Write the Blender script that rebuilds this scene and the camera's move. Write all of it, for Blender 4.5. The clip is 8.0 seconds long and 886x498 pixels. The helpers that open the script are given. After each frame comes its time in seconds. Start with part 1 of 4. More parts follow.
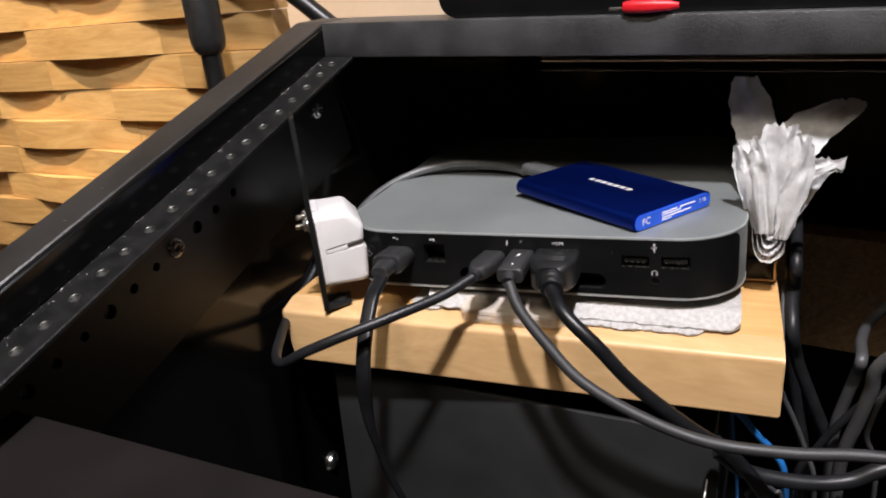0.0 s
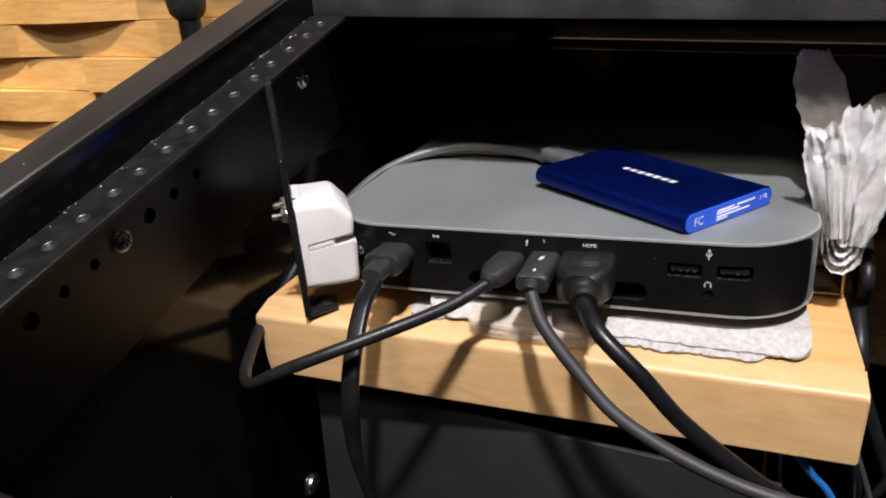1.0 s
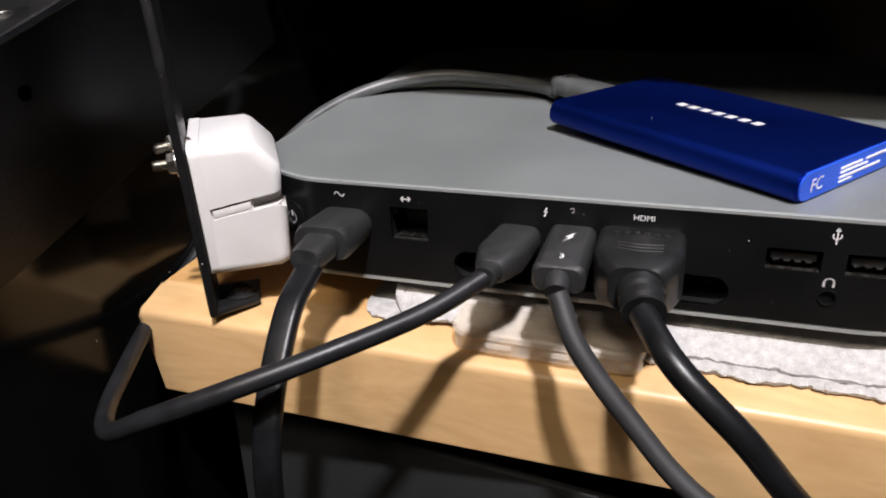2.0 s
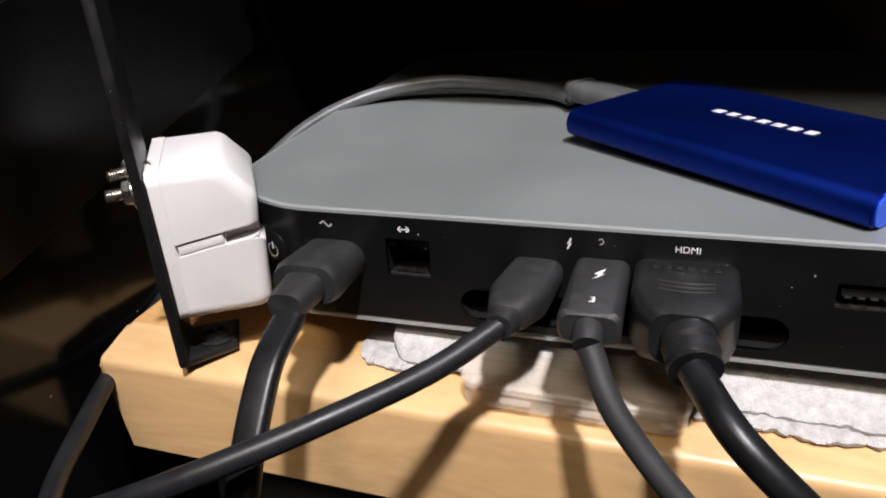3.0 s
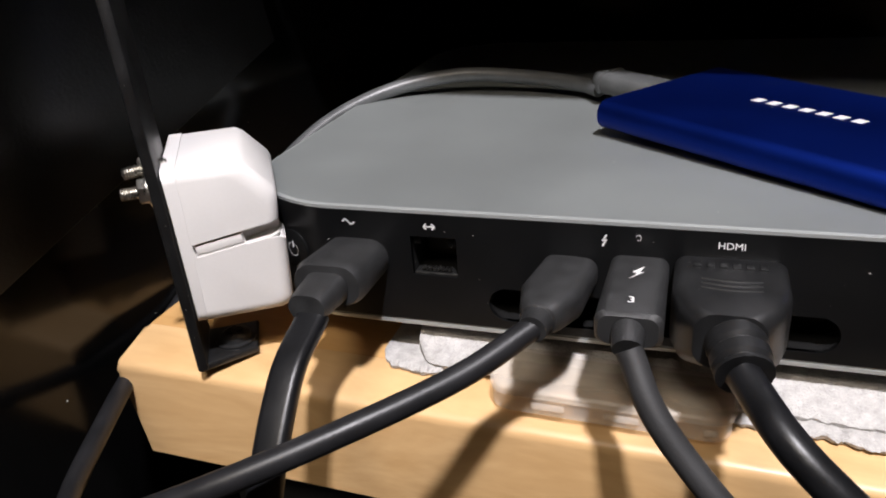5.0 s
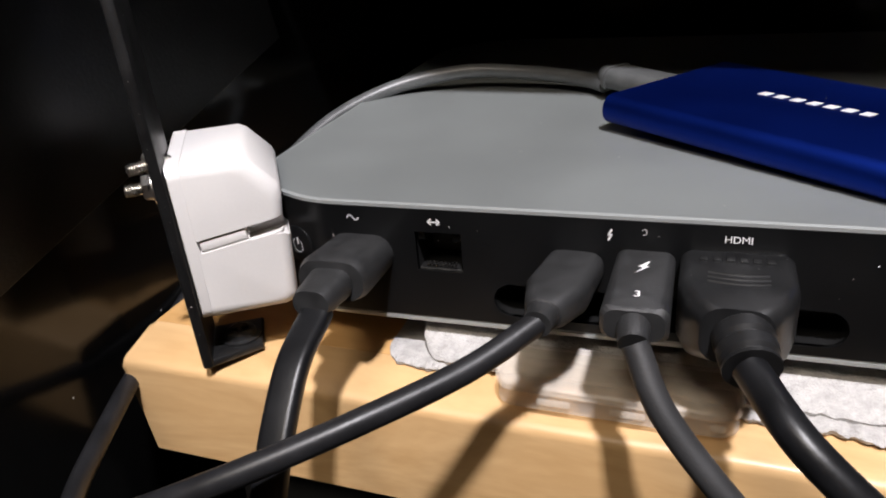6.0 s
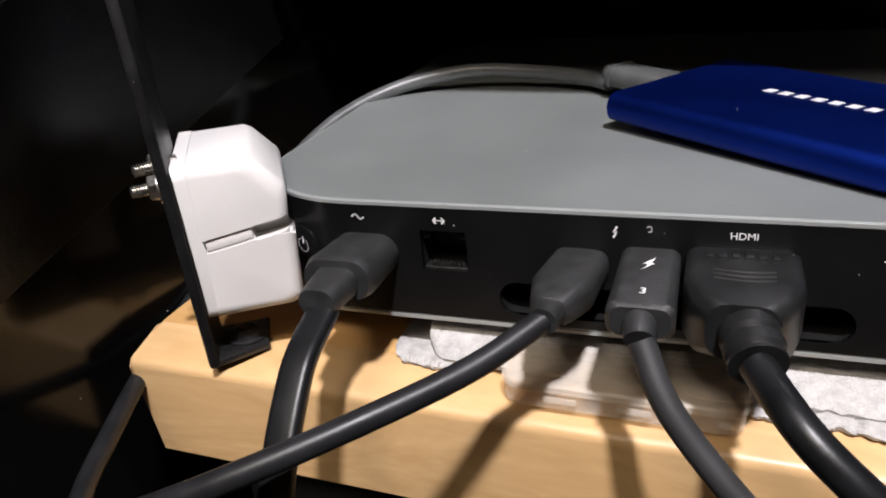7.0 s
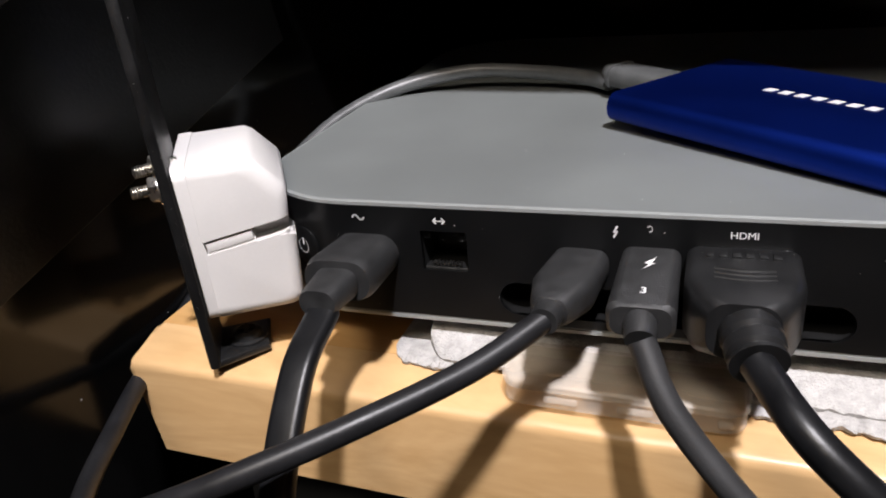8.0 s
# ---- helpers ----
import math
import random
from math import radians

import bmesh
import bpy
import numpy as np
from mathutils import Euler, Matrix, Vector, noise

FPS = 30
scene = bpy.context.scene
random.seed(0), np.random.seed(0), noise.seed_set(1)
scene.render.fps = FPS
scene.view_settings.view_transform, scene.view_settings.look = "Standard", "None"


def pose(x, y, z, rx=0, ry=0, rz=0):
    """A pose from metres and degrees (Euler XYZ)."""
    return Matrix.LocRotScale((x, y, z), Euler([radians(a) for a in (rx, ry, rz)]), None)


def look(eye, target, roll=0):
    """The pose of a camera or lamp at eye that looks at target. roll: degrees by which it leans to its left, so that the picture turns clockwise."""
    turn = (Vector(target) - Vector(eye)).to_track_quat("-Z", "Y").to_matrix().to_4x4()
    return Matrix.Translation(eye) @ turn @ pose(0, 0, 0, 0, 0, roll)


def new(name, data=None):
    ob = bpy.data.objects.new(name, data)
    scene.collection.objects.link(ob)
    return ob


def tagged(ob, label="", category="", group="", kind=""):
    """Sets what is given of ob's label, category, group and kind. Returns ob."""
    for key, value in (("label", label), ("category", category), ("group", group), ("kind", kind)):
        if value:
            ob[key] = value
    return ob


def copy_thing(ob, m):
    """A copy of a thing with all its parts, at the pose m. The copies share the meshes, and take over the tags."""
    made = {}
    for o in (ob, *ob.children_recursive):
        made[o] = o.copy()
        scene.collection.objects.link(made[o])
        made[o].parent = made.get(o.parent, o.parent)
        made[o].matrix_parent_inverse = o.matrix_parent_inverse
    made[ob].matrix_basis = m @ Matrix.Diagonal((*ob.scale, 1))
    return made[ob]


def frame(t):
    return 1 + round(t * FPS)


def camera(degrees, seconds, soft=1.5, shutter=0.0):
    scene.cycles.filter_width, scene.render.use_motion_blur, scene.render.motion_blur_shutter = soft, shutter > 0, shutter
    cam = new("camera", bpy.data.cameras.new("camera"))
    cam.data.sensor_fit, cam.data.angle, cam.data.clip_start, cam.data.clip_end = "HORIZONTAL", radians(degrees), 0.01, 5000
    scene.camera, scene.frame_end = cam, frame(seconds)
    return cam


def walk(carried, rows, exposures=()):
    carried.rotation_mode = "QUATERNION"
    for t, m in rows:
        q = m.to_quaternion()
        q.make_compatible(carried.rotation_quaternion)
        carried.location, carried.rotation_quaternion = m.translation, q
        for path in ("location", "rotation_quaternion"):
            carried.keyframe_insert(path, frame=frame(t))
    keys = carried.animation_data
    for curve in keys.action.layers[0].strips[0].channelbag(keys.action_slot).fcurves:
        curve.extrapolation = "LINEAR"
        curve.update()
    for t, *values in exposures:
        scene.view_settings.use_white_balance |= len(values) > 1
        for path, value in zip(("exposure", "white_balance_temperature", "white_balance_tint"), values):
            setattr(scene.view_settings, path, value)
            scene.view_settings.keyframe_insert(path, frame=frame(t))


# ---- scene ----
cam = camera(61.6, 8.0, soft=1.9)
PATH = [
    (0, (0.194, -0.331, 0.16), (-0.512, 1.4, -0.551), -6.1),
    (0.5, (0.187, -0.322, 0.153), (-0.507, 1.409, -0.57), -5.4),
    (1, (0.165, -0.276, 0.143), (-0.515, 1.449, -0.605), -4.5),
    (1.2, (0.158, -0.253, 0.135), (-0.51, 1.469, -0.633), -4.1),
    (2.3, (0.121, -0.168, 0.103), (-0.438, 1.544, -0.768), -2.5),
    (2.5, (0.121, -0.162, 0.103), (-0.441, 1.551, -0.763), -2.9),
    (3, (0.115, -0.153, 0.101), (-0.465, 1.56, -0.754), -3.6),
    (3.5, (0.1115, -0.148, 0.0995), (-0.488, 1.561, -0.749), -4.1),
    (4, (0.111, -0.147, 0.098), (-0.504, 1.556, -0.75), -4.4),
    (4.5, (0.1105, -0.147, 0.098), (-0.509, 1.552, -0.756), -4.5),
    (6, (0.111, -0.1465, 0.0965), (-0.533, 1.543, -0.759), -5.1),
    (6.5, (0.111, -0.1465, 0.096), (-0.54, 1.541, -0.757), -5.3),
    (7, (0.111, -0.147, 0.096), (-0.545, 1.54, -0.755), -5.6),
    (7.5, (0.111, -0.147, 0.096), (-0.547, 1.539, -0.755), -5.7),
    (8, (0.111, -0.147, 0.096), (-0.546, 1.54, -0.754), -5.8),
]
walk(cam, [(t, look(eye, target, roll)) for t, eye, target, roll in PATH])


# ---------------------------------------------------------------- light
world = bpy.data.worlds.new("world")
scene.world = world
world.use_nodes = True
world.node_tree.nodes["Background"].inputs[0].default_value = (1.0, 0.86, 0.7, 1)
world.node_tree.nodes["Background"].inputs[1].default_value = 0.02


def lamp(name, kind, place, target, watts, colour, size=0.1, spread=180):
    data = bpy.data.lights.new(name, kind)
    data.energy, data.color = watts, colour
    if kind == "AREA":
        data.shape, data.size, data.spread = "DISK", size, radians(spread)
    ob = new(name, data)
    ob.matrix_world = look(place, target)
    return ob


lamp("ceiling_spotlight_lamp", "AREA", (0.42, -0.70, 1.55), (0.1, 0.05, 0.0), 14.2, (0.96, 0.93, 0.985), 0.1, 90)
lamp("ceiling_downlight_lamp", "AREA", (-0.75, -0.15, 1.62), (-0.62, 0.33, 0.02), 3.6, (1.0, 0.83, 0.62), 0.06, 42)
# broad fill added high in front to lift the dark shadows
lamp("soft_fill_lamp", "AREA", (0.05, -1.15, 1.64), (0.1, 0.0, 0.0), 7.5, (1.0, 0.88, 0.74), 0.55, 110)


# ---------------------------------------------------------------- materials
def material(name, colour, rough=0.5, metal=0.0, var=0.15, scale=60.0, fine=600.0, bump=0.05, stretch=(1, 1, 1), second=None, coat=0.0, rvar=0.1, bdist=0.0006):
    m = bpy.data.materials.new(name)
    m.use_nodes = True
    nt = m.node_tree
    n, l = nt.nodes, nt.links
    b = n["Principled BSDF"]
    tc = n.new("ShaderNodeTexCoord")
    mp = n.new("ShaderNodeMapping")
    mp.inputs["Scale"].default_value = stretch
    l.new(tc.outputs["Object"], mp.inputs[0])
    a = n.new("ShaderNodeTexNoise")
    a.inputs["Scale"].default_value, a.inputs["Detail"].default_value = scale, 5
    f = n.new("ShaderNodeTexNoise")
    f.inputs["Scale"].default_value, f.inputs["Detail"].default_value = fine, 3
    l.new(mp.outputs[0], a.inputs[0])
    l.new(mp.outputs[0], f.inputs[0])
    add = n.new("ShaderNodeMath")
    add.operation = "MULTIPLY_ADD"
    l.new(f.outputs[0], add.inputs[0])
    add.inputs[1].default_value = 0.45
    l.new(a.outputs[0], add.inputs[2])
    ramp = n.new("ShaderNodeValToRGB")
    dark = second or tuple(c * (1 - var) for c in colour)
    lite = colour if second else tuple(min(1, c * (1 + var)) for c in colour)
    ramp.color_ramp.elements[0].position, ramp.color_ramp.elements[1].position = 0.5, 0.95
    ramp.color_ramp.elements[0].color, ramp.color_ramp.elements[1].color = (*dark, 1), (*lite, 1)
    l.new(add.outputs[0], ramp.inputs[0])
    l.new(ramp.outputs[0], b.inputs["Base Color"])
    mr = n.new("ShaderNodeMapRange")
    mr.inputs[3].default_value, mr.inputs[4].default_value = max(0.02, rough - rvar), min(1, rough + rvar)
    l.new(a.outputs[0], mr.inputs[0])
    l.new(mr.outputs[0], b.inputs["Roughness"])
    b.inputs["Metallic"].default_value = metal
    b.inputs["Coat Weight"].default_value = coat
    if bump:
        bp = n.new("ShaderNodeBump")
        bp.inputs["Strength"].default_value, bp.inputs["Distance"].default_value = bump, bdist
        l.new(f.outputs[0], bp.inputs["Height"])
        l.new(bp.outputs[0], b.inputs["Normal"])
    return m


def wood(name, light, dark, scale, stretch, rough=0.4, coat=0.0, bump=0.1, ring=3.0, own=False):
    m = bpy.data.materials.new(name)
    m.use_nodes = True
    nt = m.node_tree
    n, l = nt.nodes, nt.links
    b = n["Principled BSDF"]
    tc = n.new("ShaderNodeTexCoord")
    mp = n.new("ShaderNodeMapping")
    mp.inputs["Scale"].default_value = stretch
    l.new(tc.outputs["Object"], mp.inputs[0])
    if own:
        oi = n.new("ShaderNodeObjectInfo")
        sc = n.new("ShaderNodeVectorMath")
        sc.operation = "SCALE"
        sc.inputs[0].default_value = (3.1, 7.7, 5.3)
        l.new(oi.outputs["Random"], sc.inputs["Scale"])
        l.new(sc.outputs[0], mp.inputs["Location"])
    w = n.new("ShaderNodeTexNoise")
    w.inputs["Scale"].default_value, w.inputs["Detail"].default_value, w.inputs["Distortion"].default_value = scale, 4, ring
    g = n.new("ShaderNodeTexNoise")
    g.inputs["Scale"].default_value, g.inputs["Detail"].default_value = scale * 14, 4
    l.new(mp.outputs[0], w.inputs[0])
    l.new(mp.outputs[0], g.inputs[0])
    add = n.new("ShaderNodeMath")
    add.operation = "MULTIPLY_ADD"
    add.inputs[1].default_value = 0.3
    l.new(g.outputs[0], add.inputs[0])
    l.new(w.outputs[0], add.inputs[2])
    ramp = n.new("ShaderNodeValToRGB")
    e = ramp.color_ramp.elements
    e[0].position, e[1].position = 0.45, 0.85
    e[0].color, e[1].color = (*dark, 1), (*light, 1)
    l.new(add.outputs[0], ramp.inputs[0])
    last = ramp.outputs[0]
    if own:
        hsv = n.new("ShaderNodeHueSaturation")
        mr = n.new("ShaderNodeMapRange")
        mr.inputs[3].default_value, mr.inputs[4].default_value = 0.78, 1.15
        l.new(oi.outputs["Random"], mr.inputs[0])
        l.new(mr.outputs[0], hsv.inputs["Value"])
        l.new(last, hsv.inputs["Color"])
        last = hsv.outputs[0]
    l.new(last, b.inputs["Base Color"])
    b.inputs["Roughness"].default_value = rough
    b.inputs["Coat Weight"].default_value = coat
    b.inputs["Coat Roughness"].default_value = 0.25
    bp = n.new("ShaderNodeBump")
    bp.inputs["Strength"].default_value, bp.inputs["Distance"].default_value = bump, 0.0005
    l.new(g.outputs[0], bp.inputs["Height"])
    l.new(bp.outputs[0], b.inputs["Normal"])
    return m


BLACK_BOARD = material("black_melamine_board", (0.022, 0.0205, 0.019), 0.42, var=0.3, scale=30, fine=900, bump=0.12)
BLACK_WORN = material("brown_black_board", (0.0052, 0.0038, 0.0032), 0.7, var=0.35, scale=25, fine=900, bump=0.12)
BLACK_WORN.node_tree.nodes["Principled BSDF"].inputs["Specular IOR Level"].default_value = 0.2
# for the bay's inner faces: blacker than the board, with the shade in the colour
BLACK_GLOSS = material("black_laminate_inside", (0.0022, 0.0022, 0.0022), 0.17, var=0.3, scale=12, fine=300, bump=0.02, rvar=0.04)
BLACK_GRAIN = material("black_grained_edge", (0.040, 0.040, 0.041), 0.36, var=0.5, scale=40, fine=1900, bump=0.8, bdist=0.0003)
RAIL_BLACK = material("black_painted_steel", (0.007, 0.007, 0.0072), 0.38, var=0.5, scale=120, fine=900, bump=0.15)
STEEL = material("zinc_plated_steel", (0.62, 0.6, 0.56), 0.28, metal=1.0, var=0.2, scale=400, fine=2000, bump=0.05)
WORN_STEEL = material("worn_dark_steel", (0.13, 0.128, 0.12), 0.45, metal=0.9, var=0.6, scale=300, fine=1500, bump=0.15)
ALU = material("anodised_aluminium", (0.272, 0.290, 0.286), 0.48, metal=0.62, var=0.11, scale=20, fine=5000, bump=0.04, rvar=0.04)
PANEL = material("black_matt_plastic", (0.0045, 0.0047, 0.005), 0.32, var=0.2, scale=50, fine=3000, bump=0.03)
HOLE = material("black_port_plastic", (0.004, 0.004, 0.004), 0.5)
SILVER_INK = material("silver_ink", (0.5, 0.52, 0.55), 0.5, var=0.05, bump=0)
INK = material("white_ink", (0.75, 0.75, 0.75), 0.6, var=0.03, bump=0)
BLUE = material("blue_anodised_metal", (0.0055, 0.023, 0.23), 0.45, metal=1.0, var=0.06, scale=40, fine=4000, bump=0.03, rvar=0.05)
# end face of the blue drive: its glow is painted as a brighter blue
BLUE_END = material("lit_blue_metal_end", (0.03, 0.13, 0.80), 0.36, metal=0.45, var=0.06, scale=40, fine=4000, bump=0.03, rvar=0.05)
WHITE = material("white_abs_plastic", (0.61, 0.59, 0.575), 0.36, var=0.03, scale=60, fine=1500, bump=0.04)
RUBBER = material("black_rubber_cable", (0.0105, 0.0105, 0.0115), 0.40, var=0.25, scale=140, fine=1200, bump=0.06)
RUBBER_DARK = material("glossy_black_cable", (0.0055, 0.0057, 0.0064), 0.36, var=0.25, scale=140, fine=1200, bump=0.05)
PLUG = material("black_moulded_plug", (0.0165, 0.0167, 0.0172), 0.46, var=0.35, scale=220, fine=3200, bump=0.35)
PLUG_GLOSS = material("glossy_black_plug", (0.0095, 0.0097, 0.0102), 0.36, var=0.25, scale=180, fine=1500, bump=0.05)
FOAM = material("white_packing_foam", (0.82, 0.815, 0.81), 0.75, var=0.10, scale=320, fine=2600, bump=0.45, bdist=0.0004)
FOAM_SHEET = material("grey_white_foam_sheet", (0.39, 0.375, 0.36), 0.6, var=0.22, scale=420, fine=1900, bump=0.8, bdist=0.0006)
MAPLE = wood("varnished_maple", (0.55, 0.325, 0.13), (0.46, 0.255, 0.09), 9, (1.0, 4, 7), 0.48, coat=0.12)
MAPLE_FRONT = wood("pale_maple_edging", (0.57, 0.365, 0.175), (0.48, 0.295, 0.13), 9, (1.0, 3, 4), 0.5, coat=0.12, ring=5.0)
MAPLE_END = wood("maple_end_grain", (0.6, 0.38, 0.17), (0.34, 0.19, 0.07), 60, (1, 1, 1), 0.6)
PINE = wood("oiled_pine_slat", (0.62, 0.39, 0.16), (0.47, 0.26, 0.085), 6, (1, 3, 9), 0.5, own=True)
DULL_WOOD = wood("dark_red_wood", (0.16, 0.065, 0.03), (0.07, 0.025, 0.012), 8, (1, 1, 6), 0.5)
BEIGE = material("beige_wall_paint", (0.72, 0.58, 0.43), 0.8, var=0.04, scale=6, fine=120, bump=0.1)
FLOOR = material("dark_carpet", (0.05, 0.045, 0.04), 0.95, var=0.3, scale=40, fine=400, bump=0.5)
RED = material("red_plastic", (0.55, 0.008, 0.015), 0.4, var=0.06)
BRASS = material("brushed_brass", (0.5, 0.36, 0.2), 0.4, metal=0.9)
MATT_LEAD = material("matt_dark_grey_cable", (0.020, 0.020, 0.0208), 0.55, var=0.2, scale=140, fine=1800, bump=0.1)
# rear stretch of the black lead: light along its top painted as paler grey
SHEEN_LEAD = material("sheen_grey_cable_sheath", (0.075, 0.077, 0.078), 0.38, var=0.25, scale=160, fine=1500, bump=0.08)
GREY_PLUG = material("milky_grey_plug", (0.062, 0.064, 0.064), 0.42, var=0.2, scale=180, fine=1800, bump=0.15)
BLUE_WIRE = material("blue_cable_sheath", (0.02, 0.17, 0.5), 0.4, var=0.1)
GREY_WIRE = material("grey_cable_sheath", (0.055, 0.055, 0.056), 0.45, var=0.15)
PAPER = material("white_paper", (0.75, 0.74, 0.72), 0.8, var=0.03)

for sheath in (RUBBER, RUBBER_DARK, PANEL):
    sheath.node_tree.nodes["Principled BSDF"].inputs["Specular IOR Level"].default_value = 0.30

FROST = material("frosted_clear_plastic", (0.84, 0.77, 0.68), 0.30, var=0.05, scale=60, fine=900, bump=0.08)
ft = FROST.node_tree
clear = ft.nodes.new("ShaderNodeBsdfTransparent")
clear.inputs[0].default_value = (0.97, 0.95, 0.92, 1)
blend = ft.nodes.new("ShaderNodeMixShader")
blend.inputs[0].default_value = 0.25
ft.links.new(clear.outputs[0], blend.inputs[1])
ft.links.new(ft.nodes["Principled BSDF"].outputs[0], blend.inputs[2])
ft.links.new(blend.outputs[0], ft.nodes["Material Output"].inputs[0])


# ---------------------------------------------------------------- mesh helpers
def mesh_of(bm, name, mat, smooth=True):
    me = bpy.data.meshes.new(name)
    bmesh.ops.recalc_face_normals(bm, faces=bm.faces[:])
    bm.to_mesh(me)
    bm.free()
    for mm in (mat if isinstance(mat, (list, tuple)) else [mat]):
        me.materials.append(mm)
    if smooth:
        me.polygons.foreach_set("use_smooth", [True] * len(me.polygons))
        me.set_sharp_from_angle(angle=radians(35))
    return me


def part(name, bm, mat, parent=None, label="", m=None, smooth=True):
    ob = new(name, mesh_of(bm, name, mat, smooth))
    if parent:
        ob.parent = parent
    if m is not None:
        ob.matrix_basis = m
    if label:
        ob["label"] = label
    return ob


def thing(name, m, label, category, group="", kind=""):
    return tagged(place(new(name), m), label, category, group, kind)


def place(ob, m):
    ob.matrix_basis = m
    return ob


def box(x0, x1, y0, y1, z0, z1, bevel=0.0, seg=2, bm=None):
    bm = bm or bmesh.new()
    m = Matrix.LocRotScale(((x0 + x1) / 2, (y0 + y1) / 2, (z0 + z1) / 2), None, (x1 - x0, y1 - y0, z1 - z0))
    r = bmesh.ops.create_cube(bm, size=1, matrix=m)
    if bevel:
        es = list({e for v in r["verts"] for e in v.link_edges})
        bmesh.ops.bevel(bm, geom=es, offset=bevel, segments=seg, profile=0.5, affect="EDGES")
    return bm


def tube(points, r, seg=12, flat=1.0, bm=None, cap=True):
    """A tube along points; r a number or a list."""
    bm = bm or bmesh.new()
    pts = [Vector(p) for p in points]
    rs = r if isinstance(r, (list, tuple)) else [r] * len(pts)
    up, rings = None, []
    for i, p in enumerate(pts):
        d = (pts[min(i + 1, len(pts) - 1)] - pts[max(i - 1, 0)]).normalized()
        if up is None:
            up = Vector((0, 0, 1)) if abs(d.z) < 0.8 else Vector((1, 0, 0))
        side = d.cross(up).normalized()
        up = side.cross(d).normalized()
        ring = []
        for k in range(seg):
            a = 2 * math.pi * k / seg
            ring.append(bm.verts.new(p + side * math.cos(a) * rs[i] + up * math.sin(a) * rs[i] * flat))
        rings.append(ring)
    for a, b in zip(rings, rings[1:]):
        for k in range(seg):
            bm.faces.new((a[k], a[(k + 1) % seg], b[(k + 1) % seg], b[k]))
    if cap:
        bm.faces.new(rings[0][::-1])
        bm.faces.new(rings[-1])
    return bm


def curve_points(ctrl, step=14):
    """Catmull-Rom points through the control points."""
    c = [Vector(p) for p in ctrl]
    c = [2 * c[0] - c[1], *c, 2 * c[-1] - c[-2]]
    out = []
    for i in range(1, len(c) - 2):
        for k in range(step):
            f = k / step
            a, b, d, e = c[i - 1:i + 3]
            out.append(0.5 * ((2 * b) + (d - a) * f + (2 * a - 5 * b + 4 * d - e) * f * f + (3 * b - a - 3 * d + e) * f ** 3))
    out.append(c[-2])
    return out


def prism(outline, z0, z1, bm=None, bevel=0.0, seg=2):
    """A flat outline (x, y) drawn up from z0 to z1."""
    bm = bm or bmesh.new()
    lo = [bm.verts.new((x, y, z0)) for x, y in outline]
    hi = [bm.verts.new((x, y, z1)) for x, y in outline]
    n = len(outline)
    f = [bm.faces.new(lo[::-1]), bm.faces.new(hi)]
    for i in range(n):
        bm.faces.new((lo[i], lo[(i + 1) % n], hi[(i + 1) % n], hi[i]))
    if bevel:
        es = list({e for ff in f for e in ff.edges})
        bmesh.ops.bevel(bm, geom=es, offset=bevel, segments=seg, profile=0.5, affect="EDGES")
    return bm


def loft(rings, bm=None):
    bm = bm or bmesh.new()
    rr = [[bm.verts.new(p) for p in r] for r in rings]
    n = len(rr[0])
    for a, b in zip(rr, rr[1:]):
        for k in range(n):
            bm.faces.new((a[k], a[(k + 1) % n], b[(k + 1) % n], b[k]))
    bm.faces.new(rr[0][::-1])
    bm.faces.new(rr[-1])
    return bm


def rounded(x0, x1, y0, y1, r, n=10):
    out = []
    for cx, cy, a0 in ((x1 - r, y0 + r, -90), (x1 - r, y1 - r, 0), (x0 + r, y1 - r, 90), (x0 + r, y0 + r, 180)):
        for k in range(n + 1):
            a = radians(a0 + 90 * k / n)
            out.append((cx + r * math.cos(a), cy + r * math.sin(a)))
    return out


def turned(profile, seg=20, bm=None):
    """A turned body about z: (radius, height) pairs."""
    bm = bm or bmesh.new()
    rings = [[bm.verts.new((r * math.cos(2 * math.pi * k / seg), r * math.sin(2 * math.pi * k / seg), z)) for k in range(seg)] for r, z in profile]
    for a, b in zip(rings, rings[1:]):
        for k in range(seg):
            bm.faces.new((a[k], a[(k + 1) % seg], b[(k + 1) % seg], b[k]))
    bm.faces.new(rings[0][::-1])
    bm.faces.new(rings[-1])
    return bm


def cut(ob, cutters):
    """Cuts bmesh bodies out of a mesh object for good."""
    joined = bmesh.new()
    for c in cutters:
        me = bpy.data.meshes.new("cutter")
        bmesh.ops.recalc_face_normals(c, faces=c.faces[:])
        c.to_mesh(me)
        c.free()
        joined.from_mesh(me)
        bpy.data.meshes.remove(me)
    me = bpy.data.meshes.new("cutter")
    joined.to_mesh(me)
    joined.free()
    tool = new("cutter", me)
    tool.matrix_world = ob.matrix_world
    mod = ob.modifiers.new("cut", "BOOLEAN")
    mod.operation, mod.object, mod.solver = "DIFFERENCE", tool, "EXACT"
    mod.use_self = True
    bpy.context.view_layer.update()
    deps = bpy.context.evaluated_depsgraph_get()
    result = bpy.data.meshes.new_from_object(ob.evaluated_get(deps))
    ob.modifiers.clear()
    ob.data = result
    bpy.data.objects.remove(tool)
    bpy.data.meshes.remove(me)
    result.polygons.foreach_set("use_smooth", [True] * len(result.polygons))
    result.set_sharp_from_angle(angle=radians(35))


